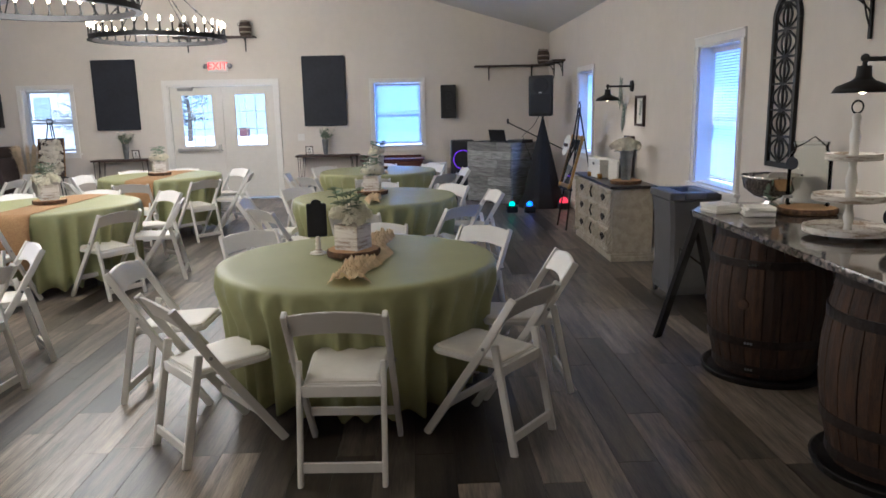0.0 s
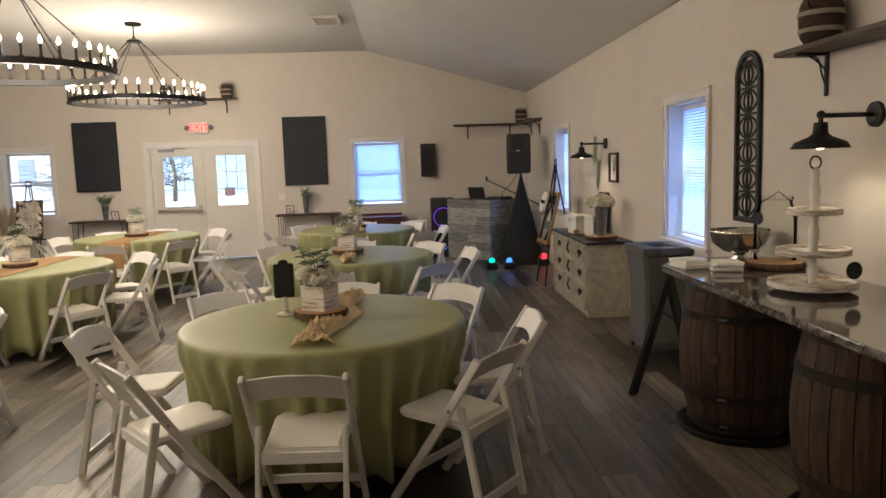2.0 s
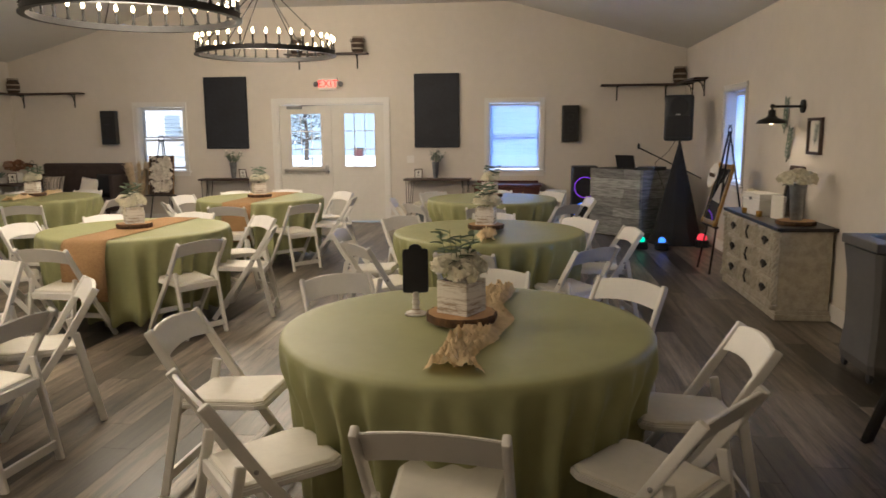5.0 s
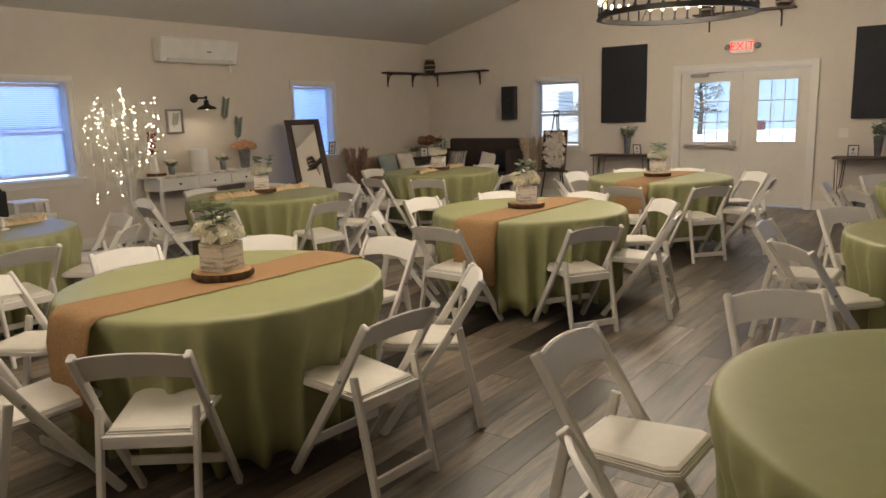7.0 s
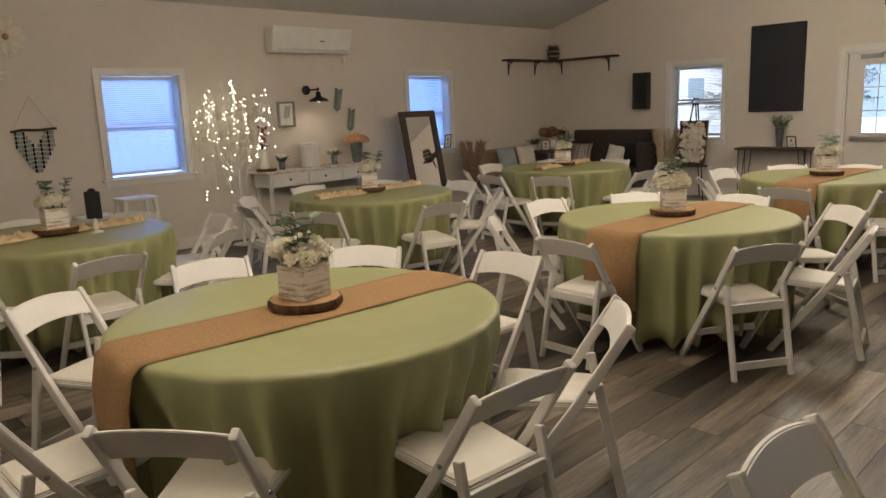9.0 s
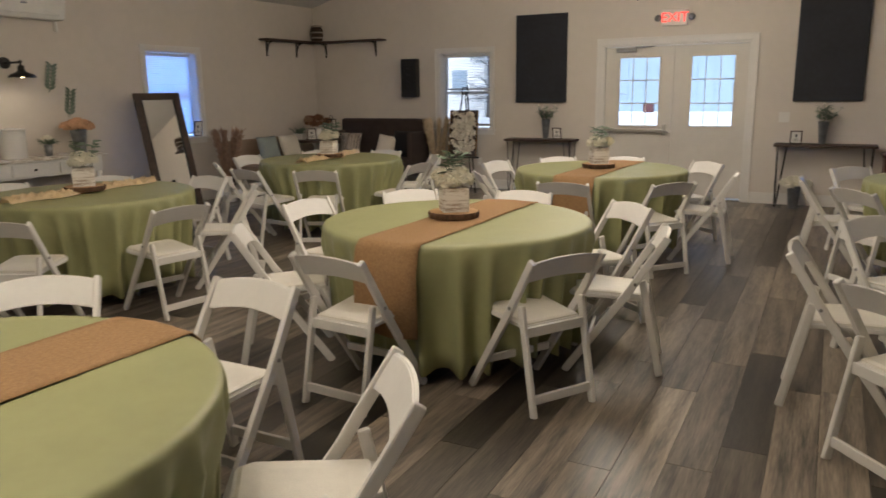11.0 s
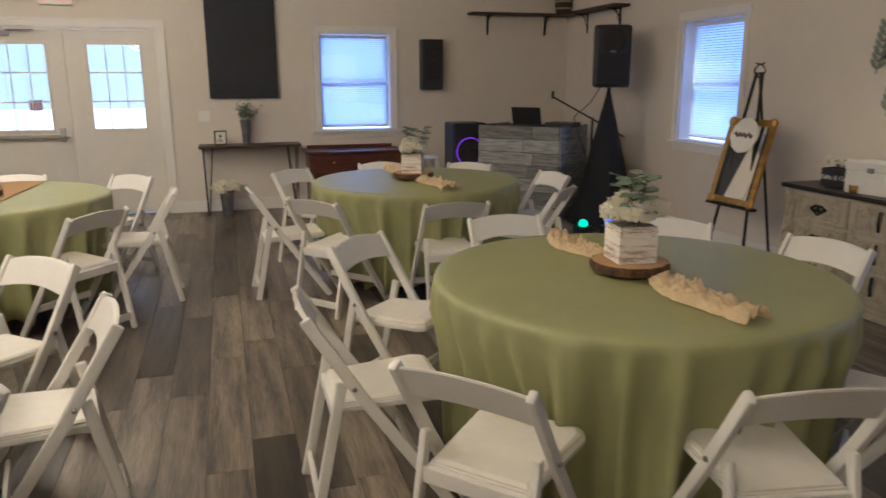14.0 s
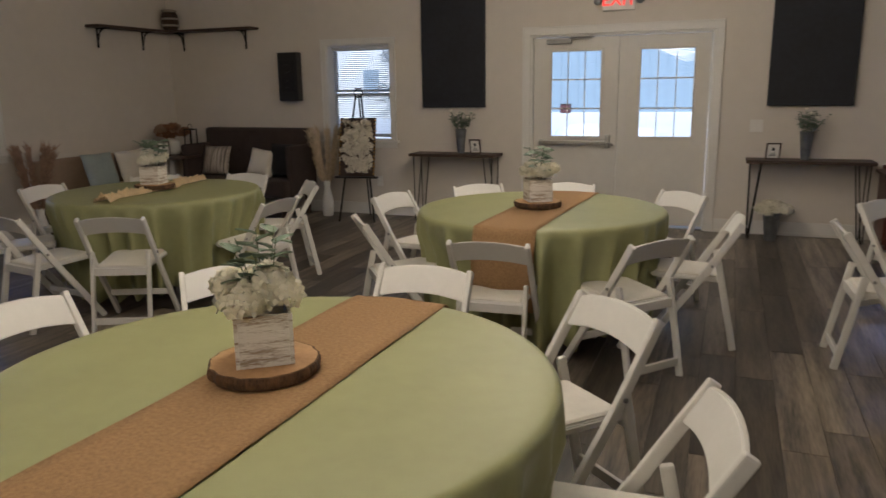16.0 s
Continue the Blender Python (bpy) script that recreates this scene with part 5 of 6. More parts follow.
# ---- bar counter on barrels ----
gt = B()
poly = [(4.98, -8.95), (5.15, -8.66), (5.71, -8.66), (5.71, -12.4), (4.98, -12.4)]
lo_, hi_ = [gt.verts.new((x, y, 0.895)) for x, y in poly], [gt.verts.new((x, y, 0.93)) for x, y in poly]
gt.faces.new(hi_)
gt.faces.new(lo_[::-1])
for i in range(5):
    gt.faces.new((lo_[i], lo_[(i + 1) % 5], hi_[(i + 1) % 5], hi_[i]))
bmesh.ops.recalc_face_normals(gt, faces=gt.faces)
bmesh.ops.bevel(gt, geom=list(gt.edges), offset=0.006, segments=2, affect="EDGES")
lone("bar_countertop", gt, M_GRANITE, Matrix(), "polished dark speckled granite countertop resting on barrels", "countertop")


def barrel(m):
    t = thing("wooden_barrel", m, "dark stained oak barrel with iron hoops under a countertop", "barrel", "bar barrels")
    prof = [(0.265, 0.03), (0.305, 0.2), (0.325, 0.36), (0.33, 0.46), (0.325, 0.56), (0.305, 0.72), (0.27, 0.88)]
    n = 22
    bm = B()
    for r0, z in ((0, 0), (1, 0)):
        pass
    da = 2 * math.pi / n
    a0, a1 = -da / 2 + 0.008, da / 2 - 0.008
    rings = []
    for r, z in prof:
        rings.append([bm.verts.new(((r + dr_) * math.cos(a), (r + dr_) * math.sin(a), z)) for dr_, a in ((0, a0), (0.003, 0), (0, a1), (-0.025, a1), (-0.025, a0))])
    for x, y in zip(rings, rings[1:]):
        for i in range(5):
            bm.faces.new((x[i], x[(i + 1) % 5], y[(i + 1) % 5], y[i]))
    for r in (rings[0][::-1], rings[-1]):
        bm.faces.new(r)
    s0 = part("stave", bm, M_STAVE, t)
    for i in range(1, n):
        o = new("stave", s0.data)
        o.parent = t
        o.rotation_euler = (0, 0, da * i)
    part("barrel_head", lathe(B(), [(0.25, 0.86), (0.25, 0.872)], 24), M_STAVE, t)
    for z, r in ((0.08, 0.281), (0.24, 0.314), (0.68, 0.314), (0.83, 0.287)):
        hp = part("hoop", lathe(B(), [(r - 0.003, z - 0.022), (r + 0.004, z - 0.022), (r + 0.004, z + 0.022), (r - 0.003, z + 0.022), (r - 0.003, z - 0.022)], 40, cap=False), M_HOOP, t)
        rv = B()
        for k in range(3):
            a = 3.6 + 0.05 * k
            ball(rv, ((r + 0.006) * math.cos(a), (r + 0.006) * math.sin(a), z), 0.008, 1)
        part("rivet", rv, M_STEEL, hp)
    part("bung", lathe(B(), [(0.03, 0), (0.028, 0.012), (0.02, 0.014)], 16), M_STAVE, t, "wooden bung").matrix_local = pose(-0.30, -0.13, 0.46, 90, 0, -66)
    part("base_ring", lathe(B(), [(0.30, 0), (0.335, 0.0), (0.345, 0.03), (0.335, 0.035), (0.31, 0.012)], 40, cap=True), M_BLACK, t, "black base tray")
    return t


ba = barrel(pose(5.390, -9.080, 0, 0, 0, 20))
copy_thing(ba, pose(5.410, -10.280, 0, 0, 0, 50))
copy_thing(ba, pose(5.390, -11.360, 0, 0, 0, 80))
tz = thing("folding_trestle", pose(5.120, -8.550, 0, 0, 0, 35), "black folding trestle frame leaning under the countertop", "trestle")
for a, b in (((-0.05, 0.18, 0), (0.0, -0.08, 0.89)), ((0.12, -0.2, 0), (0.05, 0.0, 0.87))):
    p = B()
    beam(p, a, b, 0.07, 0.03, 0.004)
    part("leg", p, M_BLACK, tz)
part("hinge_brace", tube(B(), [(-0.02, 0.06, 0.45), (0.05, 0.1, 0.6), (0.07, -0.08, 0.5)], 0.008, 6), M_BLACK, tz)

bn = thing("waste_bin", pose(5.510, -7.380, 0, 0, 0, -90), "grey plastic wheeled waste bin with an open slot lid", "waste bin")
bd = B()
rr = []
for hw, hd, z in ((0.19, 0.17, 0.06), (0.2, 0.18, 0.12), (0.185, 0.165, 0.3), (0.19, 0.17, 0.6), (0.21, 0.19, 0.78), (0.215, 0.195, 0.8)):
    rr.append([bd.verts.new((x * hw * 1.15, y * hd, z)) for x, y in ((-1, -0.85), (-0.88, -1), (0.88, -1), (1, -0.85), (1, 0.85), (0.88, 1), (-0.88, 1), (-1, 0.85))])
for a, b in zip(rr, rr[1:]):
    for i in range(8):
        bd.faces.new((a[i], a[(i + 1) % 8], b[(i + 1) % 8], b[i]))
bd.faces.new(rr[0][::-1])
bd.faces.new(rr[-1])
part("bin_body", bd, M_BIN, bn)
li = B()
for s in (-1, 1):
    box(li, (0, s * 0.14, 0.835), (0.5, 0.12, 0.06), 0.012)
    box(li, (s * 0.2, 0, 0.834), (0.1, 0.16, 0.058), 0.01)
part("lid_rim", li, M_BIN, bn)
for sx in (-1, 1):
    for sy in (-1, 1):
        part("caster", lathe(B(), [(0.03, -0.012), (0.035, 0), (0.03, 0.012)], 14), M_PLASTIC, bn).matrix_local = pose(sx * 0.18, sy * 0.15, 0.036, 90)

CT = 0.932
for i, (x, y, rz) in enumerate(((5.1, -9.06, 12), (5.25, -9.2, -15))):
    nk = thing("napkin_stack", pose(x, y, CT, 0, 0, rz), "stack of folded cream napkins on the countertop", "napkins", "napkin stacks")
    rng = random.Random(i)
    for k in range(6):
        part("napkin", bx((0.16 - 0.004 * k, 0.16, 0.008), 0.003, (rng.uniform(-0.008, 0.008), rng.uniform(-0.008, 0.008), 0.0045 + 0.0082 * k), pose(0, 0, 0, 0, 0, rng.uniform(-5, 5))), M_PAPER, nk)
pb = thing("punch_bowl", pose(5.470, -8.880, CT), "polished silver pedestal punch bowl reflecting the room", "bowl")
part("bowl", lathe(B(), [(0.07, 0), (0.065, 0.01), (0.03, 0.03), (0.035, 0.045), (0.1, 0.065), (0.15, 0.11), (0.165, 0.17), (0.175, 0.185), (0.168, 0.185), (0.145, 0.115), (0.09, 0.075), (0.0, 0.07)], 36, cap=False), M_SILVER, pb, smooth=True)
gl = B()
rng = random.Random(2)
for k in range(26):
    a = rng.uniform(0, 6.28)
    leaf(gl, (0.11 * math.cos(a), 0.11 * math.sin(a), 0.015), (math.cos(a + 1), math.sin(a + 1), 0.15), 0.08, 0.03)
lone("leaf_garland", gl, M_LEAF, pose(5.490, -9.050, CT), "green leaf garland laid on the countertop", "garland")
wood_slice(pose(5.530, -9.180, CT), 0.15)
jr = thing("drink_dispenser", pose(5.530, -9.180, CT + 0.037), "large clear glass drink jar with a wire handle and tag", "drink dispenser")
part("jar", lathe(B(), [(0.1, 0), (0.11, 0.015), (0.11, 0.27), (0.085, 0.31), (0.085, 0.335)], 30, cap=False), M_JAR, jr, smooth=True)
part("lid", lathe(B(), [(0.088, 0.335), (0.09, 0.352), (0.02, 0.358)], 26), M_JAR, jr, "glass lid")
part("wire_handle", tube(B(), [(-0.09, 0, 0.32), (-0.05, -0.02, 0.345), (0, -0.03, 0.38), (0.05, -0.02, 0.345), (0.09, 0, 0.32)], 0.003, 6), M_BLACK, jr)
part("tag", lathe(B(), [(0.035, 0), (0.035, 0.004)], 18), M_BOARD, jr, "black hanging tag").matrix_local = pose(-0.115, -0.03, 0.24, 90, 0, -60)
part("spigot", tube(B(), [(-0.1, -0.02, 0.06), (-0.15, -0.03, 0.06), (-0.155, -0.03, 0.03)], 0.01, 8), M_STEEL, jr)
tt = thing("tiered_tray", pose(5.350, -9.870, CT) @ Matrix.Diagonal((0.8, 0.8, 0.86, 1)), "distressed white three tier wooden serving tray", "tiered tray")
for z, r in ((0.02, 0.235), (0.19, 0.195), (0.40, 0.145)):
    part("tier", lathe(B(), [(r * 0.97, 0), (r, 0.004), (r, 0.034), (r * 0.96, 0.034), (r * 0.95, 0.012), (0.01, 0.012)], 40, (0, 0, z)), M_WASHBOX, tt)
part("spindle", lathe(B(), [(0.026, 0.03), (0.02, 0.06), (0.03, 0.1), (0.018, 0.15), (0.028, 0.19), (0.024, 0.24), (0.032, 0.3), (0.018, 0.36), (0.026, 0.4), (0.024, 0.46), (0.03, 0.53), (0.018, 0.57), (0.024, 0.62), (0.012, 0.64)], 18), M_WHITE, tt, "turned white spindle", True)
part("ring_handle", torus(B(), 0.032, 0.005, 20, 6, pose(0, 0, 0.67, 90)), M_BLACK, tt)
part("foot", lathe(B(), [(0.09, 0), (0.09, 0.02)], 20), M_WHITE, tt)
part("round_tag", lathe(B(), [(0.045, 0), (0.045, 0.005)], 20), M_BOARD, tt, "black round tag").matrix_local = pose(0.14, -0.16, 0.12, 90)

# ---- seating corner ----
sf = thing("tufted_settee", pose(-4.32, -0.46, 0), "dark brown tufted high back settee against the wall", "sofa")
part("seat", bx((1.5, 0.6, 0.2), 0.04, (0, -0.03, 0.36)), M_SOFA, sf)
bk = bx((1.54, 0.12, 0.74), 0.04, (0, 0.3, 0.66))
part("backrest", bk, M_SOFA, sf)
for i in range(11):
    for r in range(3):
        part("button", ball(B(), (-0.65 + 0.13 * i, 0.238, 0.62 + 0.13 * r), 0.014, 1), M_SOFA, sf)
for s in (-1, 1):
    part("wing", bx((0.08, 0.5, 0.6), 0.03, (s * 0.74, 0.03, 0.55)), M_SOFA, sf)
    for y in (-0.26, 0.26):
        part("leg", bx((0.05, 0.05, 0.27), 0.006, (s * 0.68, y, 0.135)), M_DARKWOOD, sf)


def pillow(m, w, h, material, label, stripes=False):
    bm = B()
    n = 12
    gr = {}
    for s in (-1, 1):
        for i in range(n + 1):
            for j in range(n + 1):
                u, v = -1 + 2 * i / n, -1 + 2 * j / n
                t = (1 - u ** 4) * (1 - v ** 4)
                pin = 1 - 0.06 * (u * u * v * v) * 0 - 0.05 * (1 - abs(u * v))
                if t == 0 and s == 1:
                    gr[s, i, j] = gr[-1, i, j]
                else:
                    gr[s, i, j] = bm.verts.new((u * w / 2 * pin, s * 0.065 * t ** 0.6, v * h / 2 * pin))
        for i in range(n):
            for j in range(n):
                q = [gr[s, i, j], gr[s, i + 1, j], gr[s, i + 1, j + 1], gr[s, i, j + 1]]
                bm.faces.new(q if s < 0 else q[::-1])
    return lone("throw_pillow", bm, material, m, label, "pillow", "throw pillows", True)


M_STRIPE = mat("striped_linen", (0.55, 0.48, 0.40), 0.9, scale=7, stretch=(6, 0.1, 0.1), color2=(0.07, 0.06, 0.06), contrast=(0.45, 0.5))
pillow(pose(-4.82, -0.38, 0.64, -16), 0.4, 0.36, M_STRIPE, "cream and black striped pillow on a settee")
pillow(pose(-4.12, -0.42, 0.62, -18, 8), 0.36, 0.34, M_PILLOWW, "white fringed pillow on a settee")
pillow(pose(-3.82, -0.38, 0.66, -14), 0.42, 0.4, M_PILLOWK, "black pillow on a settee")
bc = thing("bench_sofa", pose(-5.3, -1.7, 0, 0, 0, 90), "tan upholstered bench with a low back against the wall", "bench")
part("seat", bx((1.25, 0.55, 0.16), 0.03, (0, -0.05, 0.38)), M_TAN, bc)
part("backrest", bx((1.25, 0.1, 0.42), 0.03, (0, 0.3, 0.58)), M_TAN, bc)
for s in (-1, 1):
    for y in (-0.25, 0.25):
        part("leg", bx((0.05, 0.05, 0.3), 0.006, (s * 0.55, y, 0.15)), M_DARKWOOD, bc)
pillow(pose(-5.28, -1.75, 0.65, -16, 0, 90), 0.42, 0.38, M_PILLOWB, "sage blue linen pillow on a bench")
pillow(pose(-5.24, -1.32, 0.65, -18, 0, 90), 0.42, 0.38, M_PILLOWW, "cream linen pillow on a bench")
rt = thing("corner_table", pose(-5.32, -0.6, 0), "round dark wooden pedestal table in the corner", "side table")
part("top", lathe(B(), [(0.33, 0.68), (0.36, 0.685), (0.36, 0.715), (0.33, 0.72)], 32), M_DARKWOOD, rt)
part("pedestal", lathe(B(), [(0.06, 0.04), (0.035, 0.1), (0.05, 0.35), (0.03, 0.6), (0.07, 0.68)], 18), M_WHITE, rt, "white turned pedestal", True)
part("base", lathe(B(), [(0.22, 0), (0.22, 0.03), (0.06, 0.05)], 24), M_WHITE, rt)
dv = thing("dried_arrangement", pose(-5.3, -0.55, 0.722), "white vase of brown dried flowers and grasses", "flower vase")
part("vase", lathe(B(), [(0.06, 0), (0.08, 0.06), (0.07, 0.14), (0.05, 0.17)], 20), M_CERAMIC, dv, smooth=True)
rng = random.Random(12)
for k in range(12):
    a, q = rng.uniform(0, 6.28), rng.uniform(0.05, 0.22)
    part("dried_head", blossoms(B(), rng, (q * math.cos(a), q * math.sin(a), 0.22 + rng.uniform(0, 0.12)), 0.06, 36, 0.035), (M_DRIED, M_PAMPAS2, M_DRIED)[k % 3], dv)
lt = thing("wire_lantern", pose(-5.08, -0.5, 0.722), "black metal lantern frame on a side table", "lantern")
l = B()
for sx in (-1, 1):
    for sy in (-1, 1):
        box(l, (sx * 0.05, sy * 0.05, 0.15), (0.01, 0.01, 0.3))
    box(l, (0, sx * 0.05, 0.3), (0.11, 0.012, 0.012))
    box(l, (sx * 0.05, 0, 0.3), (0.012, 0.088, 0.012))
part("lantern_frame", l, M_BLACK, lt)
part("lantern_base", bx((0.12, 0.12, 0.014), 0.002, (0, 0, 0.008)), M_BLACK, lt)
part("ring", torus(B(), 0.03, 0.004, 16, 6, pose(0, 0, 0.335, 90)), M_BLACK, lt)
photo_frame(pose(-5.22, -0.82, 0.722, 12, 0, 30), 0.14, 0.18, "small framed sign standing on a side table")
pt = thing("potted_plant", pose(-5.5, -0.78, 0.722), "small green plant in a white rectangular planter", "potted plant", "small potted plants")
part("pot", bx((0.2, 0.1, 0.09), 0.006, (0, 0, 0.046)), M_WHITE, pt)
lv = B()
for k in range(40):
    a = rng.uniform(0, 6.28)
    leaf(lv, (rng.uniform(-0.07, 0.07), rng.uniform(-0.03, 0.03), 0.09), (math.cos(a), math.sin(a), rng.uniform(0.4, 1.6)), rng.uniform(0.08, 0.16), 0.035)
part("foliage", lv, M_LEAF, pt)


def pampas(m, vase_mat, plume, label, vh=0.42, ph=0.62):
    t = thing("pampas_vase", m, label, "pampas vase", "pampas vases")
    part("vase", lathe(B(), [(0.055, 0), (0.065, 0.01), (0.07, vh * 0.45), (0.035, vh * 0.8), (0.045, vh)], 20), vase_mat, t, smooth=True)
    rng = random.Random(int(ph * 100))
    for k in range(7):
        a = 2 * math.pi * k / 7
        b = B()
        base = Vector((0.01 * math.cos(a), 0.01 * math.sin(a), vh - 0.02))
        for q in range(260):
            f = rng.random()
            r = 0.025 + 0.16 * f * rng.uniform(0.5, 1)
            p = base + Vector((math.cos(a) * r, math.sin(a) * r, f * ph))
            d = Vector((math.cos(a) + rng.uniform(-0.9, 0.9), math.sin(a) + rng.uniform(-0.9, 0.9), rng.uniform(0.8, 2.4))).normalized()
            s = d.orthogonal().normalized() * 0.007
            b.faces.new([b.verts.new(p - s), b.verts.new(p + s), b.verts.new(p + d * rng.uniform(0.06, 0.12))])
        part("plume", b, plume, t)
    return t


pampas(pose(-3.32, -0.28, 0), M_CERAMIC, M_PAMPAS, "white floor vase of cream pampas grass", 0.42, 0.6)
pampas(pose(-5.3, -2.55, 0), M_CERAMIC, M_PAMPAS2, "floor vase of tan pampas grass", 0.35, 0.6)
E2 = pose(-2.80, -0.42, 0, 0, 0, 8)
easel(E2, 1.42, "black scrolled iron easel holding a floral board")
fb = thing("floral_board", E2 @ pose(0, -0.125, 0.516, -12), "dark wooden board covered in cream flowers on an easel", "floral board")
part("backboard", bx((0.42, 0.02, 0.66), 0.004, (0, 0.01, 0.33)), M_DARKWOOD, fb)
rng = random.Random(17)
b = B()
for k in range(170):
    blossoms(b, rng, (rng.uniform(-0.16, 0.16), -0.012, rng.uniform(0.05, 0.61)), 0.03, 6, 0.032, 1.0)
part("flower_cover", b, M_PILLOWW, fb, "cream fabric flowers")
sk = B()
for s in (-1, 1):
    for k in range(16):
        ball(sk, (s * 0.205, 0, 0.03 + 0.04 * k), 0.014, 1)
part("beaded_edge", sk, M_GOLD, fb)

# ---- west wall things ----
ac = thing("wall_air_conditioner", pose(-HX, -5.15, 2.24, 0, 0, 90), "white split air conditioner mounted high on the wall", "air conditioner")
bd = bx((1.2, 0.22, 0.31), 0.03, (0, -0.112, 0.155))
for v in bd.verts:
    if v.co.y < -0.15 and v.co.z < 0.1:
        v.co.y += 0.06
part("housing", bd, M_WHITE, ac)
part("air_flap", bx((1.02, 0.012, 0.06), 0.004, m=pose(0, -0.17, 0.03, 35)), M_WHITE, ac)
part("badge", bx((0.07, 0.004, 0.018), 0.001, (0.1, -0.2245, 0.14)), M_GALV, ac)
part("drain_pipe", tube(B(), [(0.56, -0.03, 0.02), (0.56, -0.03, -0.11)], 0.02, 8), M_WHITE, ac)
sdr = thing("sideboard", pose(-5.5, -5.28, 0, 0, 0, 90), "distressed white sideboard with drawers and turned legs", "sideboard")
part("top", bx((1.72, 0.42, 0.03), 0.006, (0, 0, 0.805)), M_WASHBOX, sdr)
part("apron", bx((1.6, 0.36, 0.16), 0.004, (0, 0, 0.708)), M_WHITE, sdr)
for i in range(3):
    d = part("drawer", bx((0.48, 0.014, 0.12), 0.004, (-0.52 + 0.52 * i, -0.186, 0.71)), M_WHITE, sdr)
    part("knob", ball(B(), (-0.52 + 0.52 * i, -0.202, 0.71), 0.014, 2), M_BLACK, d)
for sx in (-1, 1):
    for sy in (-1, 1):
        part("leg", lathe(B(), [(0.018, 0), (0.022, 0.05), (0.018, 0.3), (0.03, 0.5), (0.022, 0.55), (0.03, 0.63)], 14, (sx * 0.77, sy * 0.15, 0)), M_WHITE, sdr, smooth=True)
part("low_shelf", bx((1.56, 0.32, 0.02), 0.004, (0, 0, 0.18)), M_DARKWOOD, sdr)
SZ = 0.822
wv = thing("red_flower_vase", pose(-5.5, -6.02, SZ + 0.036), "white bottle vase with dark red dried stems", "vase")
part("vase", lathe(B(), [(0.055, 0), (0.06, 0.02), (0.03, 0.2), (0.035, 0.22)], 18), M_CERAMIC, wv, smooth=True)
b = B()
rng = random.Random(6)
for k in range(90):
    z = rng.uniform(0.24, 0.5)
    ball(b, (rng.gauss(0, 0.022), rng.gauss(0, 0.022), z), rng.uniform(0.008, 0.015), 1)
part("red_blooms", b, M_RED, wv)
wood_slice(pose(-5.5, -6.0, SZ - 0.001), 0.12)
for y, hgt in ((-5.78, 0.1), (-4.98, 0.12)):
    q = thing("potted_plant", pose(-5.5, y, SZ), "small leafy plant in a metal pot on a sideboard", "potted plant", "small potted plants")
    part("pot", lathe(B(), [(0.035, 0), (0.045, hgt), (0.04, hgt)], 16), M_GALV, q, smooth=True)
    lv = B()
    for k in range(30):
        a = rng.uniform(0, 6.28)
        leaf(lv, (0.02 * math.cos(a), 0.02 * math.sin(a), hgt), (math.cos(a), math.sin(a), rng.uniform(0.3, 1.6)), rng.uniform(0.06, 0.12), 0.035)
    part("foliage", lv, M_LEAF, q)
    part("bloom", blossoms(B(), rng, (0, 0, hgt + 0.06), 0.05, 40, 0.018), M_PETAL, q)
cn = thing("white_canister", pose(-5.5, -5.36, SZ), "tall white enamel canister with a lid", "canister")
part("canister_body", lathe(B(), [(0.12, 0), (0.125, 0.01), (0.125, 0.27), (0.12, 0.28)], 30), M_CERAMIC, cn, smooth=False)
part("lid", lathe(B(), [(0.128, 0.28), (0.128, 0.3), (0.03, 0.315)], 30), M_CERAMIC, cn)
flower_bucket(pose(-5.48, -4.62, SZ), 0.26, M_PEACH, "galvanised bucket of peach and cream flowers on a sideboard", 0.085, 10, 0.13)
LM = pose(-5.02, -3.66, 0.0, -13, 0, 83)
mrL = leaning(LM, 0.62, 1.5, 0.085, M_DARKWOOD, M_MIRROR, "tall dark framed mirror leaning towards the wall", "leaning_mirror", "mirror")
photo_frame(pose(-HX + 0.02, -2.68, 0.889, 8, 0, 90), 0.14, 0.2, "small lettered sign standing on a window sill")

ft = thing("fairy_light_tree", pose(-5.38, -6.45, 0), "white artificial twig tree strung with tiny warm lights", "light tree")
tk, bl = B(), B()
part("tree_base", lathe(B(), [(0.13, 0), (0.13, 0.015), (0.02, 0.03)], 20), M_WHITE, ft)
rng = random.Random(21)
tube(tk, [(0, 0, 0.02), (0.01, 0, 0.5), (0, 0.01, 0.9)], 0.016, 8, 0.01)
for k in range(16):
    a = rng.uniform(0, 6.28)
    z0 = rng.uniform(0.3, 0.9)
    q = rng.uniform(0.25, 0.44)
    top = Vector((q * 0.5 * math.cos(a), q * math.sin(a), rng.uniform(1.45, 1.9)))
    base = Vector((0, 0, z0))
    mid = base.lerp(top, 0.45) + Vector((0.05 * math.cos(a), 0.12 * math.sin(a), -0.05))
    end = top + Vector((0.05 * math.cos(a), 0.07 * math.sin(a), -rng.uniform(0.25, 1.3)))
    pts = [base, mid, top, top.lerp(end, 0.4) + Vector((0.0, 0.04 * math.sin(a), 0.05)), end]
    tube(tk, pts, 0.003, 5, 0.001)
    for j in range(9):
        f = rng.uniform(0.9, 4)
        i0 = min(3, int(f))
        p = pts[i0].lerp(pts[i0 + 1], f - i0) + Vector((rng.uniform(-0.02, 0.02), rng.uniform(-0.02, 0.02), rng.uniform(-0.02, 0.02)))
        ball(bl, p, 0.0058, 1)
part("branch_frame", tk, M_WHITE, ft)
part("tiny_lights", bl, M_FAIRY, ft, "tiny glowing warm bulbs")
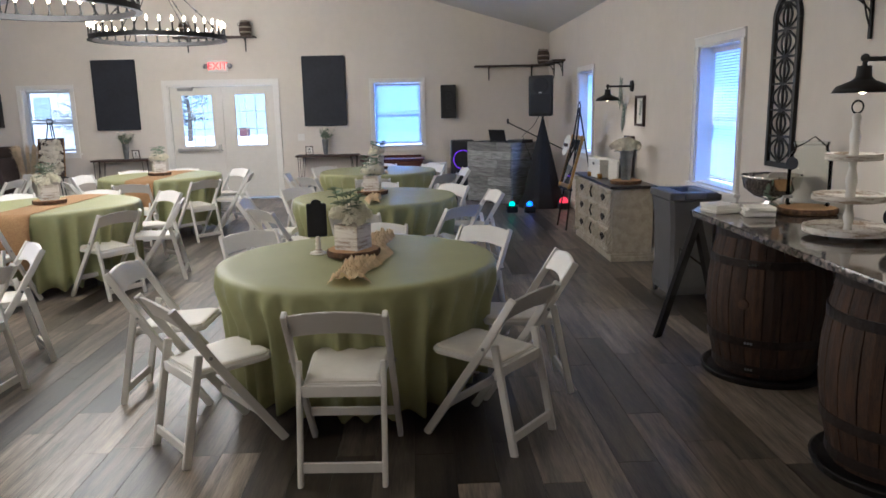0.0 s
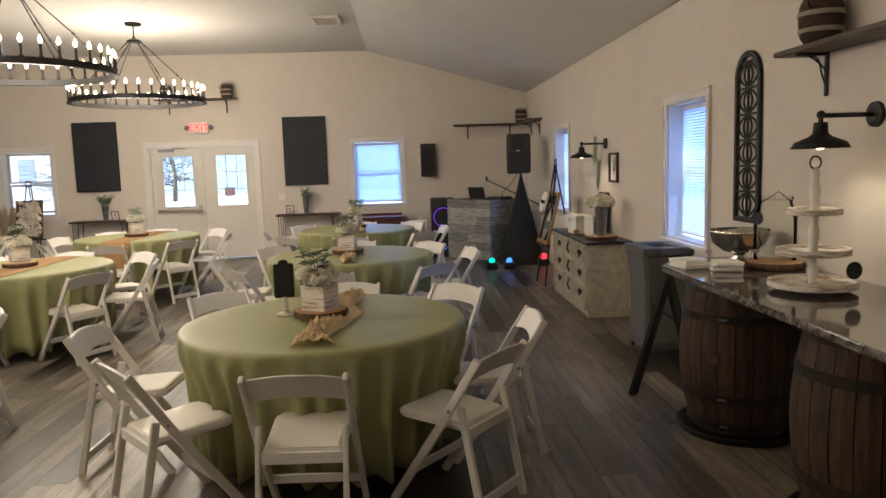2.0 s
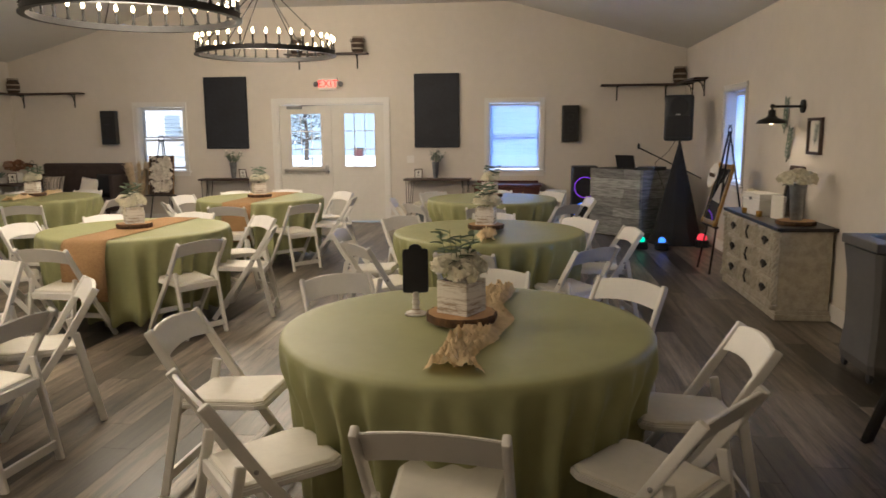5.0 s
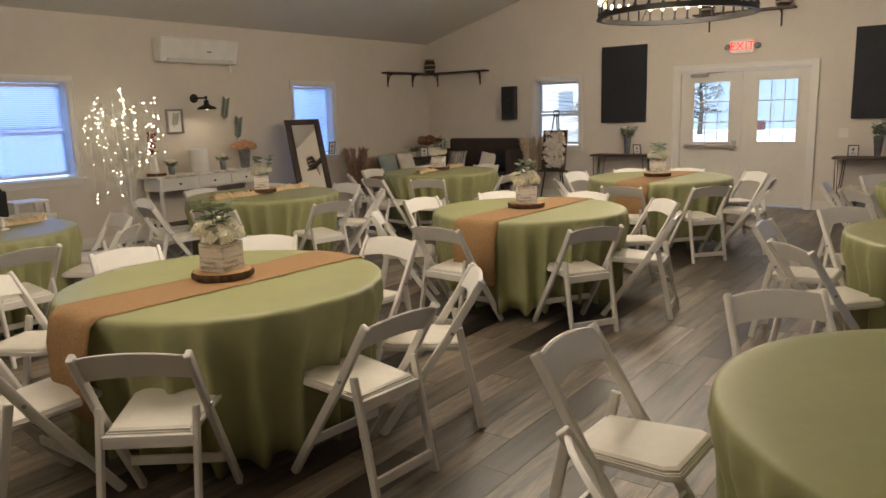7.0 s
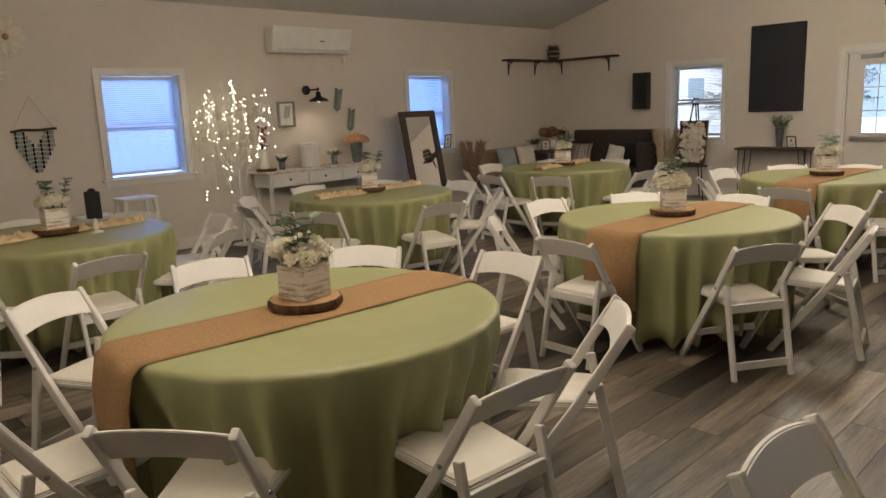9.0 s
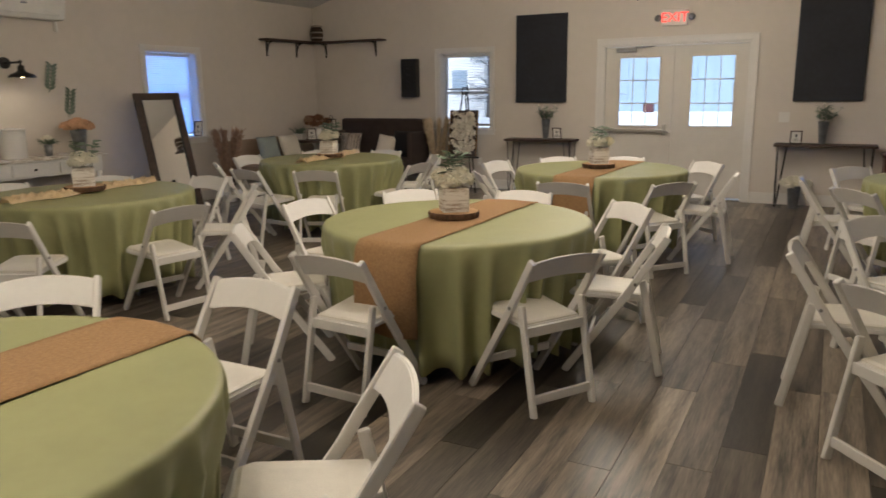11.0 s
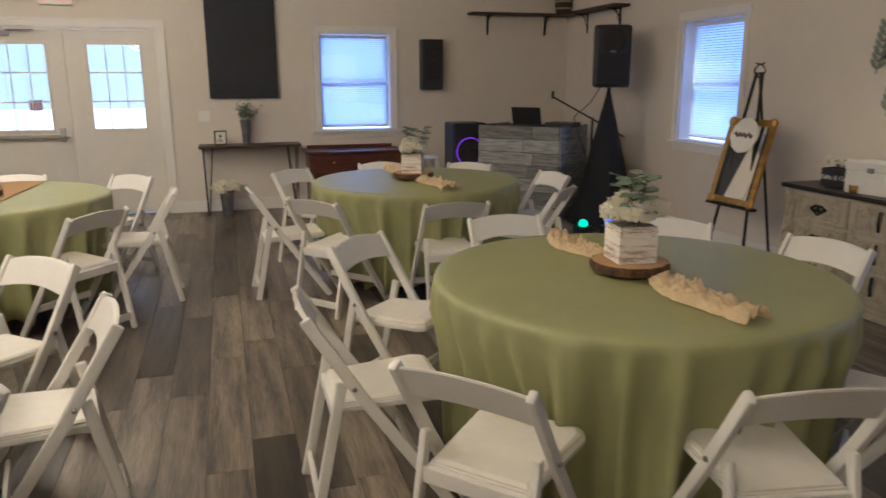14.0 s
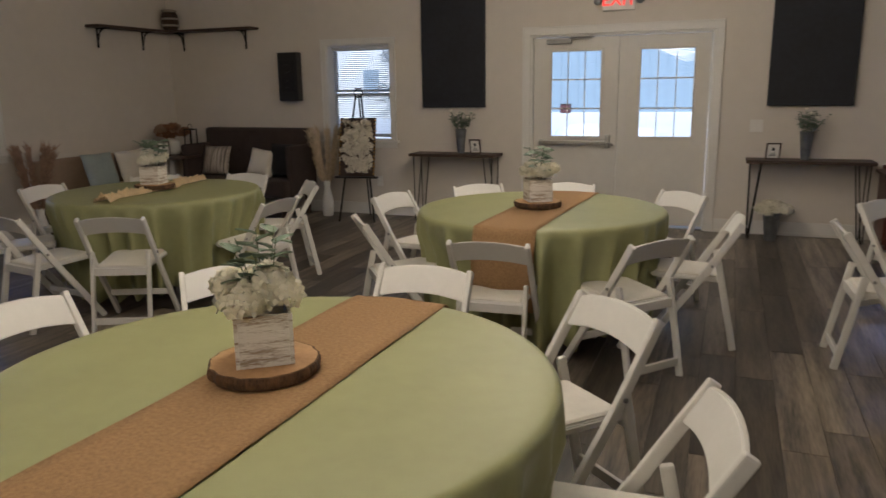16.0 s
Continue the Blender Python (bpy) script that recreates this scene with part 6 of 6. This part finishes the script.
for y, z, r in ((-8.59, 2.33, 0.16), (-8.78, 2.01, 0.13)):
    da = thing("paper_daisy", pose(-HX, y, z, 0, 0, 90), "large cream paper daisy pinned to the wall", "wall flower", "paper daisies")
    pe = B()
    for k in range(12):
        a = 2 * math.pi * k / 12
        leaf(pe, (0.03 * math.cos(a), -0.02 - 0.006 * (k % 2), 0.03 * math.sin(a)), (math.cos(a), -0.12, math.sin(a)), r, r * 0.5, 0.1, (0, -1, 0))
    part("petals", pe, M_PILLOWW, da)
    part("centre", ball(B(), (0, -0.025, 0), 0.03, 2, (1, 0.6, 1)), M_GOLD, da, "tan flower centre", True)
mc = thing("bead_wall_hanging", pose(-HX, -8.46, 1.44, 0, 0, 90), "dark driftwood wall hanging with tiers of grey tassels", "wall hanging")
part("driftwood", tube(B(), [(-0.21, -0.025, -0.01), (-0.1, -0.025, 0.008), (0.05, -0.025, 0.0), (0.21, -0.025, 0.01)], 0.012, 8), M_DARKWOOD, mc)
part("hanging_cord", tube(B(), [(-0.19, -0.02, 0), (0, -0.012, 0.33), (0.19, -0.02, 0.005)], 0.003, 5), M_PAMPAS, mc)
for k in range(15):
    x = -0.17 + 0.34 * k / 14
    ln = 0.16 + 0.26 * (1 - abs(k - 7) / 7)
    st = B()
    z = -0.01 if abs(k - 7) > 3 else -0.01 - 0.16 * (1 - abs(k - 7) / 4)
    while z > -ln:
        box(st, (x, -0.025, z - 0.02), (0.02, 0.008, 0.035), 0.003)
        z -= 0.042
    part("bead_strand", st, M_PILLOWB if k % 3 else M_PILLOWK, mc)
chs = thing("grey_chest", pose(-5.45, -9.66, 0, 0, 0, 90), "grey painted chest of drawers against the wall", "chest")
part("body", bx((1.1, 0.45, 0.82), 0.006, (0, 0, 0.45)), M_TAUPE, chs)
part("top", bx((1.18, 0.5, 0.03), 0.006, (0, 0, 0.876)), M_GREYWOOD, chs)
for r in range(3):
    for s in (-1, 1):
        d = part("drawer", bx((0.5, 0.016, 0.22), 0.005, (s * 0.265, -0.23, 0.73 - 0.25 * r)), M_TAUPE, chs)
        part("knob", ball(B(), (s * 0.265, -0.25, 0.73 - 0.25 * r), 0.016, 2), M_BLACK, d)
for s in (-1, 1):
    part("foot", bx((0.06, 0.4, 0.042), 0.004, (s * 0.5, 0, 0.021)), M_TAUPE, chs)
cd = thing("pillar_candle", pose(-5.3, -9.3, 0.892), "cream pillar candle on a black holder", "candle")
part("holder", lathe(B(), [(0.06, 0), (0.06, 0.015), (0.03, 0.03), (0.03, 0.09), (0.05, 0.1), (0.05, 0.11)], 20), M_BLACK, cd)
part("wax", lathe(B(), [(0.036, 0.11), (0.036, 0.22), (0.01, 0.215)], 20), M_PETAL, cd, "cream wax")

# ---- outdoors ----
struct("ground", bx((900, 900, 0.3), 0, (0, 300, -0.42)), M_SNOW, "snow covered ground")
bg = thing("metal_building", pose(14, 48, -0.3), "blue grey metal sided building across the snow", "building")
part("wall", bx((70, 10, 11.0), 0.02, (0, 0, 5.5)), M_SIDING, bg)
for i in range(60):
    part("rib", bx((0.07, 0.06, 10.9), 0.0, (-34.5 + 1.17 * i, -5.03, 5.5)), M_SIDING, bg)
part("roof", bx((70.6, 10.6, 0.3), 0.05, (0, 0, 11.15)), M_SNOW, bg)
part("bay_door", bx((3.2, 0.06, 3.4), 0.02, (-5, -5.03, 1.7)), M_WHITE, bg)
dm = thing("red_dumpster", pose(-9.2, 41, -0.27) @ Matrix.Scale(0.7, 4), "dark red dumpster standing in the snow", "dumpster")
part("container", bx((0.9, 0.8, 0.8), 0.05, (0, 0, 0.41)), mat("red_steel", (0.10, 0.03, 0.03), 0.6, var=0.2), dm)
part("lid", bx((0.95, 0.85, 0.06), 0.02, (0, 0, 0.84)), M_PLASTIC, dm)
for k, (x, y, s) in enumerate(((3.0, 19, 1.4), (-3, 18, 1.1), (6.5, 22, 1.8))):
    b = ball(B(), (0, 0, 0), 1.0, 3, (s * 1.6, s, s * 0.45))
    for v in b.verts:
        v.co += v.co.normalized() * 0.25 * noise.noise(v.co * 1.3)
    lone("snow_bank", b, M_SNOW, pose(x, y, -0.25), "ploughed bank of snow", "snow bank", "snow banks", True)


def tree(m, seed, h):
    t = thing("snowy_tree", m, "bare winter tree dusted with snow", "tree", "winter trees")
    rng = random.Random(seed)
    tk, cr, sn = B(), B(), B()
    tube(tk, [(0, 0, 0), (0.08, 0, h * 0.3), (-0.05, 0.05, h * 0.65), (0.05, 0, h)], 0.16, 8, 0.03)
    for k in range(44):
        a, z = rng.uniform(0, 6.28), h * rng.uniform(0.18, 0.95)
        ln = (h - z) * 0.32 + 0.6
        d = Vector((math.cos(a), math.sin(a), rng.uniform(-0.05, 0.5)))
        p = Vector((0, 0, z))
        q = p + d * ln
        tube(tk, [p, p.lerp(q, 0.5) + Vector((0, 0, 0.08)), q], 0.035, 5, 0.006)
        for j in range(16):
            f = rng.uniform(0.25, 1.05)
            c = p.lerp(q, f)
            e = Vector((rng.uniform(-1, 1), rng.uniform(-1, 1), rng.uniform(-0.4, 0.5)))
            leaf(cr, c, e, rng.uniform(0.2, 0.45), 0.07)
            if j % 2:
                leaf(sn, c + Vector((0, 0, 0.03)), e, rng.uniform(0.2, 0.4), 0.09)
    part("trunk", tk, M_TRUNK, t)
    part("crown", cr, M_NEEDLE, t)
    part("snow_load", sn, M_SNOW, t)
    return t


for k, (x, y, h) in enumerate(((-13, 27, 5.5), (-17, 32, 6), (-11, 34, 5))):
    tree(pose(x, y, -0.28), k, h)
hs = thing("white_house", pose(-22, 36, -0.3), "pale house with a snowy roof beyond the trees", "house")
part("wall", bx((9, 7, 4.5), 0.02, (0, 0, 2.25)), M_WHITE, hs)
rf = B()
a = [rf.verts.new((x, -3.8, z)) for x, z in ((-4.9, 4.4), (4.9, 4.4), (0, 7.4))]
c = [rf.verts.new((v.co.x, 3.8, v.co.z)) for v in a]
rf.faces.new(a)
rf.faces.new(c[::-1])
for i in range(3):
    rf.faces.new((a[i], c[i], c[(i + 1) % 3], a[(i + 1) % 3]))
part("roof", rf, M_SNOW, hs)
for i in range(3):
    part("window", bx((1.0, 0.06, 1.4), 0.01, (-2.8 + 2.8 * i, -3.52, 2.2)), M_SIDING, hs)

# ---- floor planks ----
PW, PL = 0.178, 1.22
rng = random.Random(99)
variants = []
for k in range(10):
    bm = bx((PW - 0.0022, PL - 0.0022, 0.006), 0.0)
    me = bpy.data.meshes.new("floor_plank")
    bm.to_mesh(me)
    bm.free()
    me.materials.append(M_PLANK)
    variants.append(me)
rest_v, rest_f = [], []
near = []
i = 0
x = -HX
while x < HX:
    y = BACK - rng.uniform(0, PL)
    while y < 0:
        y0, y1 = max(y, BACK), min(y + PL, 0.0)
        x0, x1 = x, min(x + PW, HX)
        if y1 - y0 > 0.02 and x1 - x0 > 0.01:
            near.append((x0, x1, y0, y1))
        y += PL
    x += PW
zone = [p for p in near if (0.6 < p[0] < 2.2 and -10.6 < p[2] < -0.5) or (3.5 < p[0] < 5.2 and -12 < p[2] < -4.5) or (-1.9 < p[0] < -0.9 and -9 < p[2] < -2.0)]
zone = zone[:300]
zs = set(zone)
for p in near:
    x0, x1, y0, y1 = p
    if p in zs:
        o = new("floor_plank", variants[0])
        o.parent = floor
        o.location = ((x0 + x1) / 2, (y0 + y1) / 2, -0.003)
        o.scale = ((x1 - x0) / PW, (y1 - y0) / PL, 1)
    else:
        b = len(rest_v)
        g = 0.0011
        for z in (-0.006, 0.0):
            rest_v += [(x0 + g, y0 + g, z), (x1 - g, y0 + g, z), (x1 - g, y1 - g, z), (x0 + g, y1 - g, z)]
        rest_f += [tuple(b + q for q in f) for f in ((4, 5, 6, 7), (0, 1, 5, 4), (1, 2, 6, 5), (2, 3, 7, 6), (3, 0, 4, 7))]
me = bpy.data.meshes.new("floor_planks")
me.from_pydata(rest_v, [], rest_f)
me.materials.append(M_PLANK_JOINED)
o = new("floor_planks", me)
o.parent = floor
tagged(o, "grey-brown wood look vinyl planks", "", "", "stuff")
